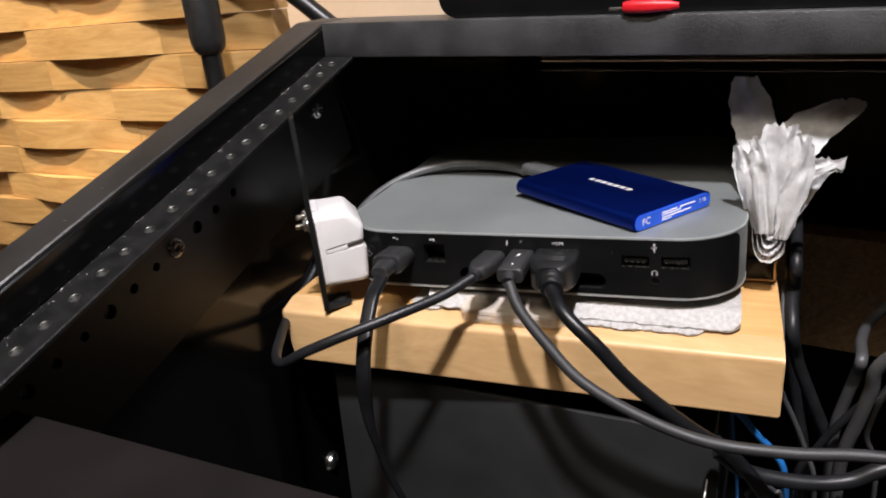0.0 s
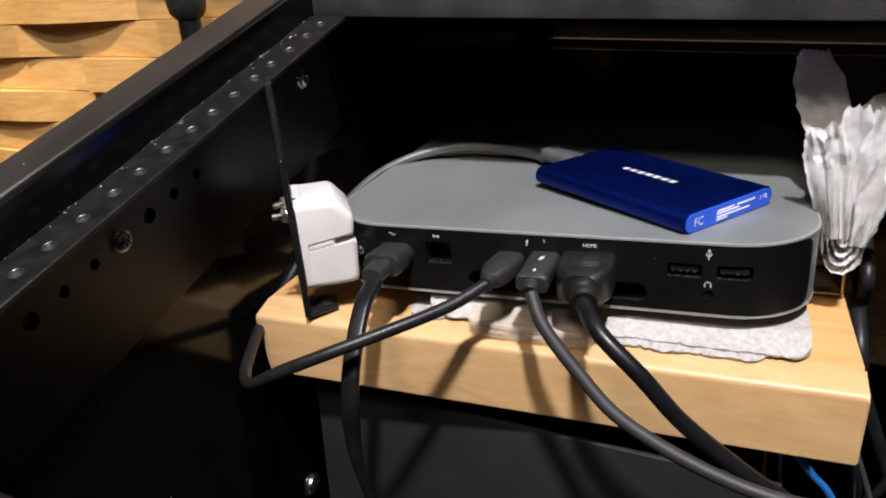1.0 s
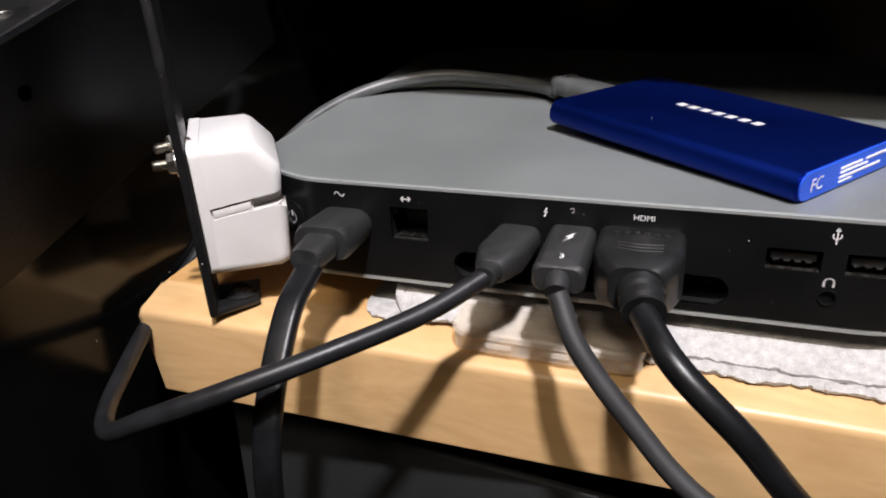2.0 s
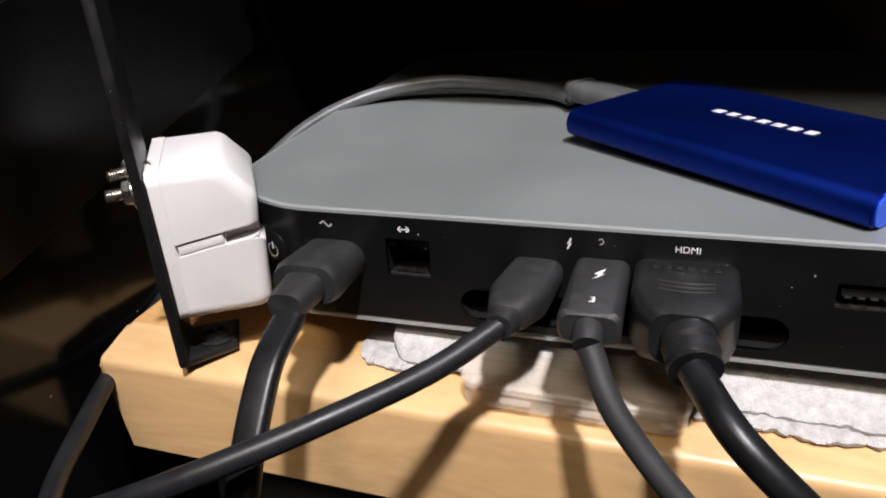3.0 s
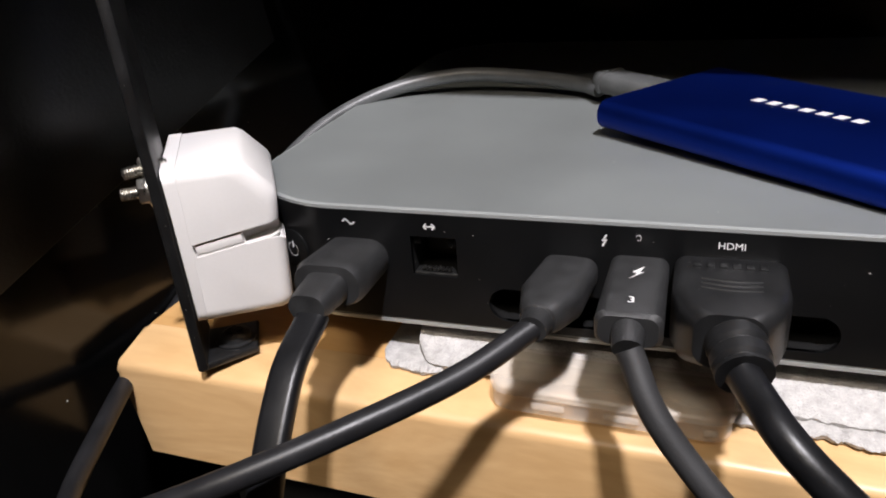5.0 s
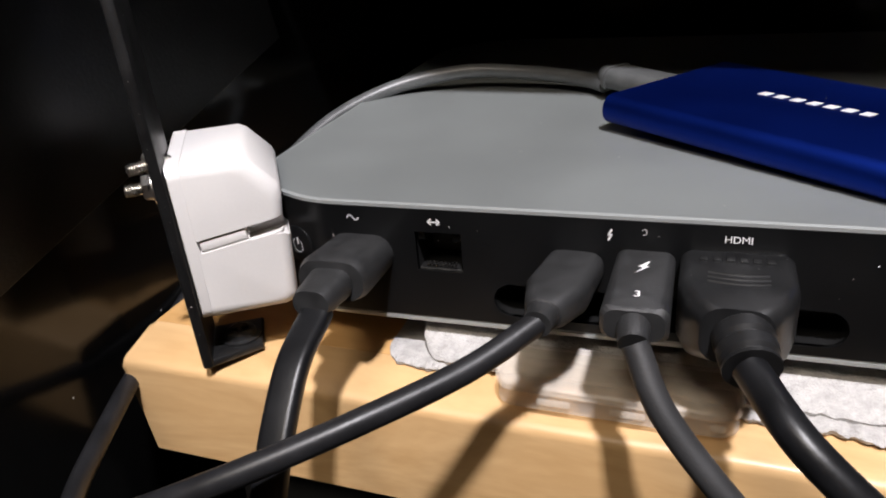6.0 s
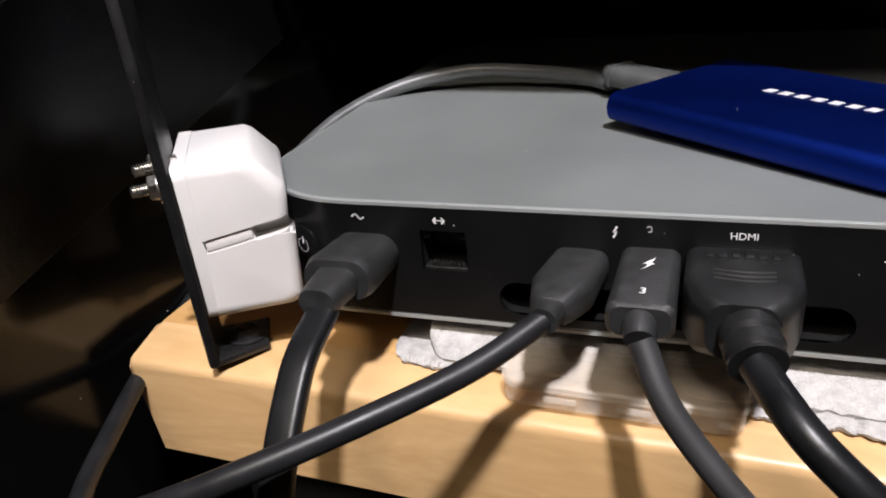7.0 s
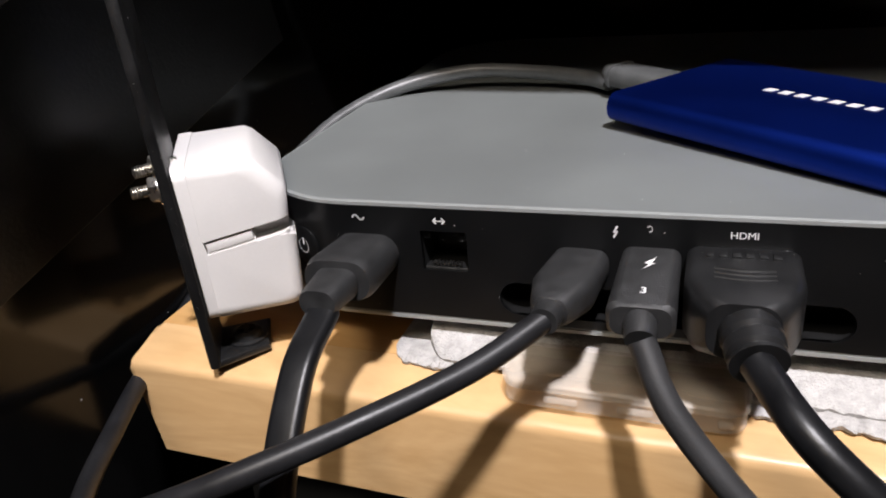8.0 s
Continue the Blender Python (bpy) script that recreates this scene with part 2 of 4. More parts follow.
# the desk stands turned by four degrees and leaning by two against the computer
X_AXIS = Vector((0.9967, -0.070, -0.040)).normalized()
Y_AXIS = Vector((0.07, 0.9975, 0.0)).normalized()
Z_AXIS = X_AXIS.cross(Y_AXIS).normalized()
Y_AXIS = Z_AXIS.cross(X_AXIS)
DESK = Matrix((X_AXIS, Y_AXIS, Z_AXIS)).transposed().to_4x4()
DESK.translation = (-0.0255, 0.0, 0.0975)
SLOPE = 16.2
RAIL = DESK @ pose(0, 0, 0, SLOPE, 0, 0)
ROOM = pose(0, 0, 0, 0, 0, -8)

# ---------------------------------------------------------------- room
part("floor", box(-2.2, 2.4, -2.2, 2.4, -0.80, -0.76), FLOOR).matrix_basis = ROOM
tagged(bpy.data.objects["floor"], "dark carpet floor of a small studio", "floor", kind="structure")
for name, b in (("wall_north", (-2.2, 2.4, 0.62, 0.7, -0.76, 1.7)), ("wall_south", (-2.2, 2.4, -2.2, -2.1, -0.76, 1.7)),
                ("wall_west", (-2.2, -2.1, -2.1, 0.62, -0.76, 1.7)), ("wall_east", (2.3, 2.4, -2.1, 0.62, -0.76, 1.7))):
    tagged(part(name, box(*b), BEIGE, m=ROOM), "plain beige painted studio wall", "wall", kind="structure")
tagged(part("ceiling", box(-2.2, 2.4, -2.2, 0.7, 1.7, 1.76), material("white_ceiling_paint", (0.8, 0.77, 0.72), 0.9, bump=0.1), m=ROOM), "plain white ceiling", "ceiling", kind="structure")

# wooden diffuser on the wall behind the desk
diffuser = thing("wood_diffuser_panel", ROOM @ pose(-0.36, 0.33, 0.0), "wall panel of stacked wavy pine slats with curved shadow gaps", "wall panel")
PITCH = 0.0375
FOOT = 0.0230


def slat(x0, x1, centre, depth, half=0.0900):
    """A slat whose front swells in a smooth bow round each centre, 0.36 m apart."""
    n = 26
    front = []
    for i in range(n + 1):
        x = x0 + (x1 - x0) * i / n
        d = (x - centre + 0.18) % 0.36 - 0.18
        swell = math.cos(math.pi / 2 * d / half) if abs(d) < half else -0.10 * math.sin(math.pi * (abs(d) - half) / (0.18 - half))
        front.append((x, -0.022 - 0.34 * depth * swell))
    return prism([(x0, 0.0)] + front + [(x1, 0.0)], 0, PITCH - 0.0011)


# row by row from the one just above FOOT: the middle of the swelling, its depth, one joint
ROWS = {0: (-0.130, 0.016, -0.191), 1: (-0.370, 0.030, -0.060), 2: (-0.206, 0.034, -0.330), 3: (-0.045, 0.030, -0.240), 4: (-0.190, 0.034, -0.020), 5: (-0.36, 0.03, -0.10),
        -1: (-0.345, 0.030, -0.401), -2: (-0.170, 0.028, -0.417), -3: (-0.32, 0.03, -0.22), -4: (-0.12, 0.03, -0.36)}
rng = random.Random(5)
for row in range(-10, 8):
    centre, depth, joint = ROWS.get(row, (rng.uniform(-0.4, -0.05), 0.03, rng.uniform(-0.4, -0.1)))
    cuts = sorted({-1.15, 0.080} | {joint + 0.24 * k for k in range(-4, 3) if -1.10 < joint + 0.24 * k < 0.05})
    for x0, x1 in zip(cuts, cuts[1:]):
        part("slat", slat(x0 + 0.0005, x1 - 0.0005, centre, depth), PINE, diffuser, m=pose(0, rng.uniform(-0.003, 0.003), FOOT + row * PITCH))

# ---------------------------------------------------------------- desk shell
desk = thing("rack_desk", DESK, "black laminated studio desk with a sloping equipment bay", "desk")
t16 = math.tan(radians(SLOPE))


def side_board(x0, x1, drop=0.0):
    bm = bmesh.new()
    top = 0.017 / math.cos(radians(SLOPE))
    out = [(-0.42, -0.42 * t16 + top), (0.0725, 0.0375), (0.100, 0.0375), (0.46, -0.022), (0.46, -0.84), (-0.42, -0.84)]
    out = [(y, z - (drop if z > -0.5 else 0)) for y, z in out]
    lo = [bm.verts.new((x0, y, z)) for y, z in out]
    hi = [bm.verts.new((x1, y, z)) for y, z in out]
    bm.faces.new(lo)
    bm.faces.new(hi[::-1])
    for i in range(len(out)):
        j = (i + 1) % len(out)
        bm.faces.new((lo[i], lo[j], hi[j], hi[i]))
    bmesh.ops.bevel(bm, geom=bm.edges[:], offset=0.0006, segments=1, affect="EDGES")
    return bm


part("side_panel", side_board(-0.0315, -0.0120), BLACK_BOARD, desk, "black melamine side board with sloping top edge")
part("side_panel", side_board(0.4750, 0.4955), BLACK_BOARD, desk)
# thin sheets added over the boards; their deeper black paints the bay's shade
part("shade_lining", side_board(-0.0119, -0.0100, 0.0015), BLACK_GLOSS, desk, "glossy inner face of the side board, the bay's shade in its deeper black")
part("shade_lining", side_board(0.4730, 0.4749, 0.0015), BLACK_GLOSS, desk)
part("top_rail", box(-0.0098, 0.4728, 0.066, 0.101, 0.0182, 0.0376, 0.0009), BLACK_GRAIN, desk, "black grained front edge of the desk top")
# board added and tilted out of sight to keep lamp light out of the bay
bm = box(-0.0098, 0.4728, 0.0, 0.36, -0.016, 0.0, 0.0006)
part("unseen_cover", bm, BLACK_GLOSS, desk, m=pose(0, 0.1015, 0.0368, -10.0, 0, 0))
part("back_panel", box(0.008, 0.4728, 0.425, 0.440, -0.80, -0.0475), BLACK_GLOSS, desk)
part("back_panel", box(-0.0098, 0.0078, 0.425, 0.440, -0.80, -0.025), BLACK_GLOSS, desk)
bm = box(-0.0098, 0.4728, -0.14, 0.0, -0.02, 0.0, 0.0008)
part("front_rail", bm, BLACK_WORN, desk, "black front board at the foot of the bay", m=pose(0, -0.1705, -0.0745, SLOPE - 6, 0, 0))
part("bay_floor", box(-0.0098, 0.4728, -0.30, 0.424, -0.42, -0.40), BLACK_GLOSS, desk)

# threaded rack rail
rail = thing("rack_rail", RAIL, "black steel rack rail with a row of threaded screw holes", "rack rail")
bm = box(-0.0098, 0.0098, -0.205, 0.0675, -0.0022, 0.0, 0.0004, 1)
flange = part("flange", bm, RAIL_BLACK, rail, "black steel strip with worn threaded holes")
bm = box(-0.0098, -0.0078, -0.205, 0.0675, -0.062, -0.0024, 0.0003, 1)
web = part("web", bm, RAIL_BLACK, rail)
holes, y, k = [], 0.0572, 0
gaps = (0.0136, 0.0152, 0.0152)
hole_y = []
while y > -0.2:
    hole_y.append(y)
    y -= gaps[k % 3]
    k += 1


def rod(p, axis, r, length, seg=14):
    bm = bmesh.new()
    d = Vector(axis).normalized()
    q = Vector((0, 0, 1)).rotation_difference(d).to_matrix().to_4x4()
    bmesh.ops.create_cone(bm, cap_ends=True, segments=seg, radius1=r, radius2=r, depth=length, matrix=Matrix.Translation(p) @ q)
    return bm


bpy.context.view_layer.update()
cut(flange, [rod((0.0015, y, 0), (0, 0, 1), 0.00245, 0.02) for y in hole_y])
side_holes = [y for y in [-0.0423 - 0.0150 * k for k in range(11)] if abs(y + 0.0885) > 0.004]
cut(web, [rod((-0.009, y, -0.0226), (1, 0, 0), (0.0022, 0.0024, 0.0033)[k % 3], 0.02) for k, y in enumerate(side_holes)])
ring = mesh_of(turned([(0.0025, -0.0006), (0.0025, 0.0000), (0.0024, 0.0002), (0.0022, 0.0000), (0.0021, -0.0006), (0.0018, -0.0008), (0.0021, -0.0013), (0.0017, -0.0016), (0.0019, -0.0021), (0.0014, -0.0025), (0.0010, -0.0050)], 18), "thread", WORN_STEEL)
for y in hole_y:
    ob = new("threaded_insert", ring)
    ob.parent = rail
    ob.matrix_basis = Matrix.Translation((0.0015, y, 0))


def screw(name, m, r, label, group="", mat=STEEL):
    bm = turned([(r * 1.25, 0.0), (r * 1.25, 0.0006), (r, 0.0009), (r * 0.92, 0.0021), (r * 0.6, 0.0027), (r * 0.25, 0.0022)], 18)
    ob = part(name, bm, mat, m=m)
    cross = box(-r * 0.55, r * 0.55, -r * 0.12, r * 0.12, 0.0022, 0.0030)
    box(-r * 0.12, r * 0.12, -r * 0.55, r * 0.55, 0.00221, 0.00301, bm=cross)
    part("cross_slot", cross, HOLE, ob)
    return tagged(ob, label, "screw", group)


for y in (-0.0885, 0.0430):
    screw("rail_screw", RAIL @ pose(-0.0078, y, -0.0225, 0, 90, 0), 0.0036, "round-headed steel screw in the black side of the rack rail", "rail screws")
screw("panel_screw", DESK @ pose(-0.0100, 0.017, -0.236, 0, 90, 0), 0.0055, "large steel screw in the dark side panel", "rail screws")

# ---------------------------------------------------------------- shelf
SHELF = pose(0, 0, 0.0045, 0, 1.4, 0)
shelf = thing("wooden_shelf", SHELF, "thick varnished maple shelf board with a chamfered front edge", "shelf")


def strip(profile, x0, x1, mats, end_bevel=0.0007):
    """A moulding: a profile of (y, z) drawn along x; the ends take the second material."""
    bm = bmesh.new()
    lo = [bm.verts.new((x0, y, z)) for y, z in profile]
    hi = [bm.verts.new((x1, y, z)) for y, z in profile]
    ends = [bm.faces.new(lo), bm.faces.new(hi[::-1])]
    for i in range(len(profile)):
        j = (i + 1) % len(profile)
        bm.faces.new((lo[i], lo[j], hi[j], hi[i]))
    for f in ends:
        f.material_index = 1
    bmesh.ops.bevel(bm, geom=list({e for f in ends for e in f.edges}), offset=end_bevel, segments=2, affect="EDGES")
    return bm


part("board", box(-0.0335, 0.2215, -0.0019, 0.30, -0.0448, -0.0115, 0.0005), MAPLE, shelf)
edge = [(-0.0021, -0.0115), (-0.0040, -0.0115), (-0.0160, -0.0136), (-0.0172, -0.0141), (-0.0179, -0.0150), (-0.0181, -0.0164), (-0.0180, -0.0435), (-0.0168, -0.0448), (-0.0021, -0.0448)]
bm = strip(edge, -0.0335, 0.2215, None)
for v in bm.verts:
    if v.co.x < 0:
        v.co.x += 0.0045 * max(0.0, (-0.0115 - v.co.z) / 0.0333)
part("front_edging", bm, [MAPLE_FRONT, MAPLE_END], shelf, "pale maple edging with a softly rounded worn edge")
support = part("shelf_support", box(0.03, 0.17, 0.05, 0.25, -0.080, -0.0440), BLACK_BOARD)
tagged(support, "black block carrying the wooden shelf", "support")

# ---------------------------------------------------------------- equipment under the shelf
unit = thing("rack_unit", DESK @ pose(0.0165, -0.003, -0.165), "dark grey metal equipment case under the wooden shelf", "equipment")
UNIT = material("dark_grey_powder_coat", (0.0125, 0.0128, 0.013), 0.55, var=0.15, scale=30, fine=1600, bump=0.2)
part("case", box(0, 0.2115, 0.003, 0.25, -0.234, -0.035, 0.001), UNIT, unit)
part("front_plate", box(-0.0005, 0.2120, 0.0, 0.003, -0.234, 0.0175, 0.0008), UNIT, unit)

# ---------------------------------------------------------------- computer
X0, X1, Z0, Z1, R = -0.004, 0.2045, 0.0022, 0.0332, 0.0325
mac = thing("mini_computer", pose(0, 0, 0), "flat square grey aluminium mini computer with black port panel", "computer")
body = part("body", prism(rounded(X0, X1, 0, 0.2000, R, 16), Z0, Z1, bevel=0.0009, seg=3), ALU, mac, "grey anodised aluminium body with rounded corners")
# strips added along the edges; their brighter metal paints the bevel highlight
RIM = material("highlight_aluminium_edge", (0.37, 0.385, 0.38), 0.38, metal=0.4, var=0.05, scale=30, fine=3000, bump=0.02)


def ring_band(z0, z1, proud):
    bm = bmesh.new()
    out = rounded(X0 - proud, X1 + proud, -proud, 0.2000 + proud, R + proud, 16)
    inn = rounded(X0 + 0.0006, X1 - 0.0006, 0.0006, 0.1994, R - 0.0006, 16)
    rows = [[bm.verts.new((x, y, z)) for x, y in o] for o, z in ((inn, z0), (out, z0), (out, z1), (inn, z1 + (0.0002 if z1 > 0.01 else 0)))]
    n = len(out)
    for a in range(4):
        for k in range(n):
            bm.faces.new((rows[a][k], rows[a][(k + 1) % n], rows[(a + 1) % 4][(k + 1) % n], rows[(a + 1) % 4][k]))
    return bm


part("top_rim", ring_band(Z1 - 0.0009, Z1 - 0.0001, 0.00025), RIM, mac, "thin top edge strip with the chamfer highlight in its brighter colour")
part("bottom_rim", ring_band(Z0 + 0.0001, Z0 + 0.0010, 0.00025), RIM, mac, "thin lower edge strip with reflected light in its brighter colour")
base = part("base", prism(rounded(X0 + 0.012, X1 - 0.012, 0.012, 0.188, 0.06, 12), -0.0019, Z0), PANEL, mac, "black plastic foot")


def along_front(s):
    """The place s metres along the front outline from the middle of it, bent round the corners."""
    mid, half = (X0 + X1) / 2, (X1 - X0) / 2 - R
    if abs(s) <= half:
        return mid + s, 0.0, 0.0
    a = (abs(s) - half) / R
    sg = 1 if s > 0 else -1
    return mid + sg * (half + R * math.sin(a)), R - R * math.cos(a), sg * a


def front_strip(s0, s1, z0, z1, r, out0, out1, n=90):
    """A rounded panel wrapped round the front, as a strip of columns."""
    bm = bmesh.new()
    cols = []
    ss = sorted({*(s0 + r * (1 - math.cos(math.pi / 2 * k / 8)) for k in range(9)), *(s1 - r * (1 - math.cos(math.pi / 2 * k / 8)) for k in range(9)), *(s0 + r + (s1 - s0 - 2 * r) * k / n for k in range(n + 1))})
    for s in ss:
        d = max(0.0, r - (s - s0), r - (s1 - s))
        drop = r - math.sqrt(max(0.0, r * r - d * d))
        x, y, a = along_front(s)
        nx, ny = math.sin(a), -math.cos(a)
        cols.append([bm.verts.new((x + nx * o, y + ny * o, z)) for o, z in ((out0, z0 + drop), (out1, z0 + drop), (out1, max(z1 - drop, z0 + drop + 1e-5)), (out0, max(z1 - drop, z0 + drop + 1e-5)))])
    for a, b in zip(cols, cols[1:]):
        for k in range(4):
            bm.faces.new((a[k], a[(k + 1) % 4], b[(k + 1) % 4], b[k]))
    bm.faces.new(cols[0][::-1])
    bm.faces.new(cols[-1])
    return bm


HALF = (X1 - X0) / 2 - R
panel = part("port_panel", front_strip(-HALF - 0.0375, HALF + 0.0355, 0.0038, 0.0322, 0.0055, -0.0008, 0.0003), PANEL, mac, "black plastic port panel wrapped round the corners")
PORTS = {"ethernet": (0.0485, 0.0598, 0.0165, 0.0265), "usb": (0.1490, 0.1618, 0.0185, 0.0242), "usb_b": (0.1672, 0.1800, 0.0185, 0.0242)}
tools = lambda: [box(x0, x1, -0.002, 0.012, z0, z1) for x0, x1, z0, z1 in PORTS.values()] + [rod((0.1645, 0.005, 0.0118), (0, 1, 0), 0.0019, 0.016)] + [
    prism([(x, z) for x, z in rounded(0.0670, 0.1415, 0.0060, 0.0145, 0.0042, 6)], -0.012, 0.002)]


def upright(bm):
    """Turns a flat body drawn in x, y so that its y points up and its z towards the viewer."""
    bmesh.ops.transform(bm, matrix=pose(0, 0, 0, 90, 0, 0), verts=bm.verts[:])
    return bm


for target in (body, panel):
    tl = tools()
    upright(tl[-1])
    cut(target, tl)
body.data.materials.append(HOLE)
for f in body.data.polygons:
    c = f.center
    if 0.0008 < c.y < 0.0135 and 0.04 < c.x < 0.19 and 0.0055 < c.z < 0.0280:
        f.material_index = 1
for x0, x1, z0, z1 in PORTS.values():
    tall = z1 - z0
    f = box(x0, x1, 0.0112, 0.0118, z0, z1)
    port = part("port", f, HOLE, mac, "dark empty socket")
    if tall > 0.008:
        c = bmesh.new()
        for k in range(8):
            box(x0 + 0.0022 + k * 0.00095, x0 + 0.0026 + k * 0.00095, 0.0002, 0.0022, z0 + 0.0011, z0 + 0.0015, bm=c)
        part("contacts", c, STEEL, port, "row of metal contact pins")
        part("latch", box(x0 + 0.0005, x0 + 0.0022, 0.0006, 0.010, z1 - 0.0022, z1 - 0.0004), PANEL, port)
        part("latch", box(x1 - 0.0022, x1 - 0.0005, 0.0006, 0.010, z1 - 0.0022, z1 - 0.0004), PANEL, port)
        part("lip", box(x0 + 0.0004, x1 - 0.0004, 0.0003, 0.0007, z0, z0 + 0.0004), WORN_STEEL, port)
    else:
        part("tongue", box(x0 + 0.0012, x1 - 0.0012, 0.0008, 0.0110, z0 + 0.0024, z0 + 0.0042), HOLE, port)
        c = bmesh.new()
        for k in range(4):
            box(x0 + 0.0018 + k * 0.0025, x0 + 0.0032 + k * 0.0025, 0.0006, 0.0100, z0 + 0.0019, z0 + 0.00235, bm=c)
        part("contacts", c, STEEL, port, "metal contact strips")
        part("lip", box(x0 + 0.0003, x1 - 0.0003, 0.0002, 0.0008, z0, z0 + 0.0004), STEEL, port)
part("jack_ring", upright(turned([(0.0023, -0.0002), (0.0023, 0.0006), (0.0019, 0.0006), (0.0018, -0.006)], 20)), PANEL, mac).matrix_basis = pose(0.1645, 0, 0.0118)


def stroke(points, w, closed=False):
    """A thin raised line on the port panel through (x, z) points."""
    bm = bmesh.new()
    pts = list(points) + ([points[0]] if closed else [])
    for (xa, za), (xb, zb) in zip(pts, pts[1:]):
        d = math.hypot(xb - xa, zb - za)
        nx, nz = -(zb - za) / d * w / 2, (xb - xa) / d * w / 2
        ex, ez = (xb - xa) / d * w * 0.25, (zb - za) / d * w * 0.25
        q = [(xa + nx - ex, za + nz - ez), (xa - nx - ex, za - nz - ez), (xb - nx + ex, zb - nz + ez), (xb + nx + ex, zb + nz + ez)]
        lo = [bm.verts.new((x, -0.0004, z)) for x, z in q]
        bm.faces.new(lo)
    return bm


SY = 0.0292
part("mark", stroke([(0.0315 + 0.0003 * k, SY + 0.0006 * math.sin(k * math.pi / 5)) for k in range(11)], 0.0004), INK, mac, "white wave mark")
c = stroke([(0.0528, SY + 0.0007), (0.0521, SY), (0.0528, SY - 0.0007)], 0.0003)
part("mark", c, INK, mac, "white arrow mark")
part("mark", stroke([(0.0542, SY + 0.0007), (0.0549, SY), (0.0542, SY - 0.0007)], 0.0003), INK, mac, "white arrow mark")
part("mark", stroke([(0.0526, SY), (0.0531, SY)], 0.0003), INK, mac)
part("mark", stroke([(0.0533, SY), (0.0537, SY)], 0.0003), INK, mac)
part("mark", stroke([(0.0539, SY), (0.0544, SY)], 0.0003), INK, mac)
part("mark", stroke([(0.0938, 0.0300), (0.0931, 0.0287), (0.0938, 0.0289), (0.0931, 0.0275)], 0.0004), INK, mac, "white lightning mark")
UX = 0.1640
part("mark", stroke([(UX, 0.0265), (UX, 0.0302)], 0.00035), INK, mac, "white trident mark")
part("mark", stroke([(UX - 0.0009, 0.0291), (UX - 0.0009, 0.0283), (UX, 0.0275)], 0.0003), INK, mac)
part("mark", stroke([(UX + 0.0009, 0.0291), (UX + 0.0009, 0.0283), (UX, 0.0278)], 0.0003), INK, mac)
part("mark", stroke([(UX - 0.0005, 0.0300), (UX, 0.0307), (UX + 0.0005, 0.0300)], 0.0003, True), INK, mac)
part("mark", stroke([(UX + 0.0002 + 0.0012 * math.cos(radians(a)), 0.0160 + 0.0012 * math.sin(radians(a))) for a in range(-35, 216, 25)], 0.00035), INK, mac, "white headphone mark")
part("mark", stroke([(UX - 0.0009, 0.0150), (UX - 0.0009, 0.0160)], 0.0006), INK, mac)
part("mark", stroke([(UX + 0.0013, 0.0150), (UX + 0.0013, 0.0160)], 0.0006), INK, mac)


def lettering(name, text, size, mat, m, parent, label):
    cu = bpy.data.curves.new(name, "FONT")
    cu.body, cu.size, cu.align_x, cu.align_y = text, size, "CENTER", "CENTER"
    tmp = new(name, cu)
    bpy.context.view_layer.update()
    me = bpy.data.meshes.new_from_object(tmp.evaluated_get(bpy.context.evaluated_depsgraph_get()))
    bpy.data.objects.remove(tmp)
    me.materials.clear()
    me.materials.append(mat)
    ob = new(name, me)
    ob.parent = parent
    ob.matrix_basis = m
    ob["label"] = label
    return ob


lettering("lettering", "HDMI", 0.0022, INK, pose(0.1190, -0.0004, SY, 90, 0, 0), mac, "white printed port name HDMI")
# power button round the corner
s = -HALF - 0.0132
x, y, a = along_front(s)
button = part("power_button", turned([(0.0052, -0.0003), (0.0052, 0.0002), (0.0049, 0.0004)], 24), PANEL, mac, "round black power button", m=pose(x + 0.0003 * math.sin(a), y - 0.0003 * math.cos(a), 0.0195) @ pose(0, 0, 0, 90, 0, 0) @ pose(0, 0, 0, 0, math.degrees(a), 0))
bm = bmesh.new()
for k in range(18):
    a0, a1 = radians(115 + 310 * k / 18), radians(115 + 310 * (k + 1) / 18)
    bm.faces.new([bm.verts.new((rr * math.cos(aa), rr * math.sin(aa), 0.0006)) for rr, aa in ((0.00175, a0), (0.00193, a0), (0.00193, a1), (0.00175, a1))])
box(-0.0001, 0.0001, 0.0004, 0.0022, 0.0004, 0.0006, bm=bm)
part("power_mark", bm, INK, button, "thin white power symbol")

# ---------------------------------------------------------------- portable drive on the computer
TURN_D = -36.8
drive = thing("portable_drive", pose(0.1352, 0.0537, Z1 + 0.0013, 0, 1.5, TURN_D), "flat dark blue metal portable solid state drive", "drive")
L, W, H = 0.0441, 0.0277, 0.0080
prof = []
for k in range(9):
    a = radians(-90 + 180 * k / 8)
    prof.append((W - 0.0034 + 0.0034 * math.cos(a), 0.0040 + 0.0040 * math.sin(a)))
full = prof + [(-y, z) for y, z in reversed(prof)]
bm = bmesh.new()
lo = [bm.verts.new((-L, y, z)) for y, z in full]
hi = [bm.verts.new((L, y, z)) for y, z in full]
ends = [bm.faces.new(lo), bm.faces.new(hi[::-1])]
for i in range(len(full)):
    j = (i + 1) % len(full)
    bm.faces.new((lo[i], lo[j], hi[j], hi[i]))
bmesh.ops.bevel(bm, geom=list({e for f in ends for e in f.edges}), offset=0.0005, segments=2, affect="EDGES")
shell = part("shell", bm, BLUE, drive)
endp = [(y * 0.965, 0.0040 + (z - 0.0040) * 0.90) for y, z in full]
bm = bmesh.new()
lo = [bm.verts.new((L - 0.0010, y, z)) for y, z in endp]
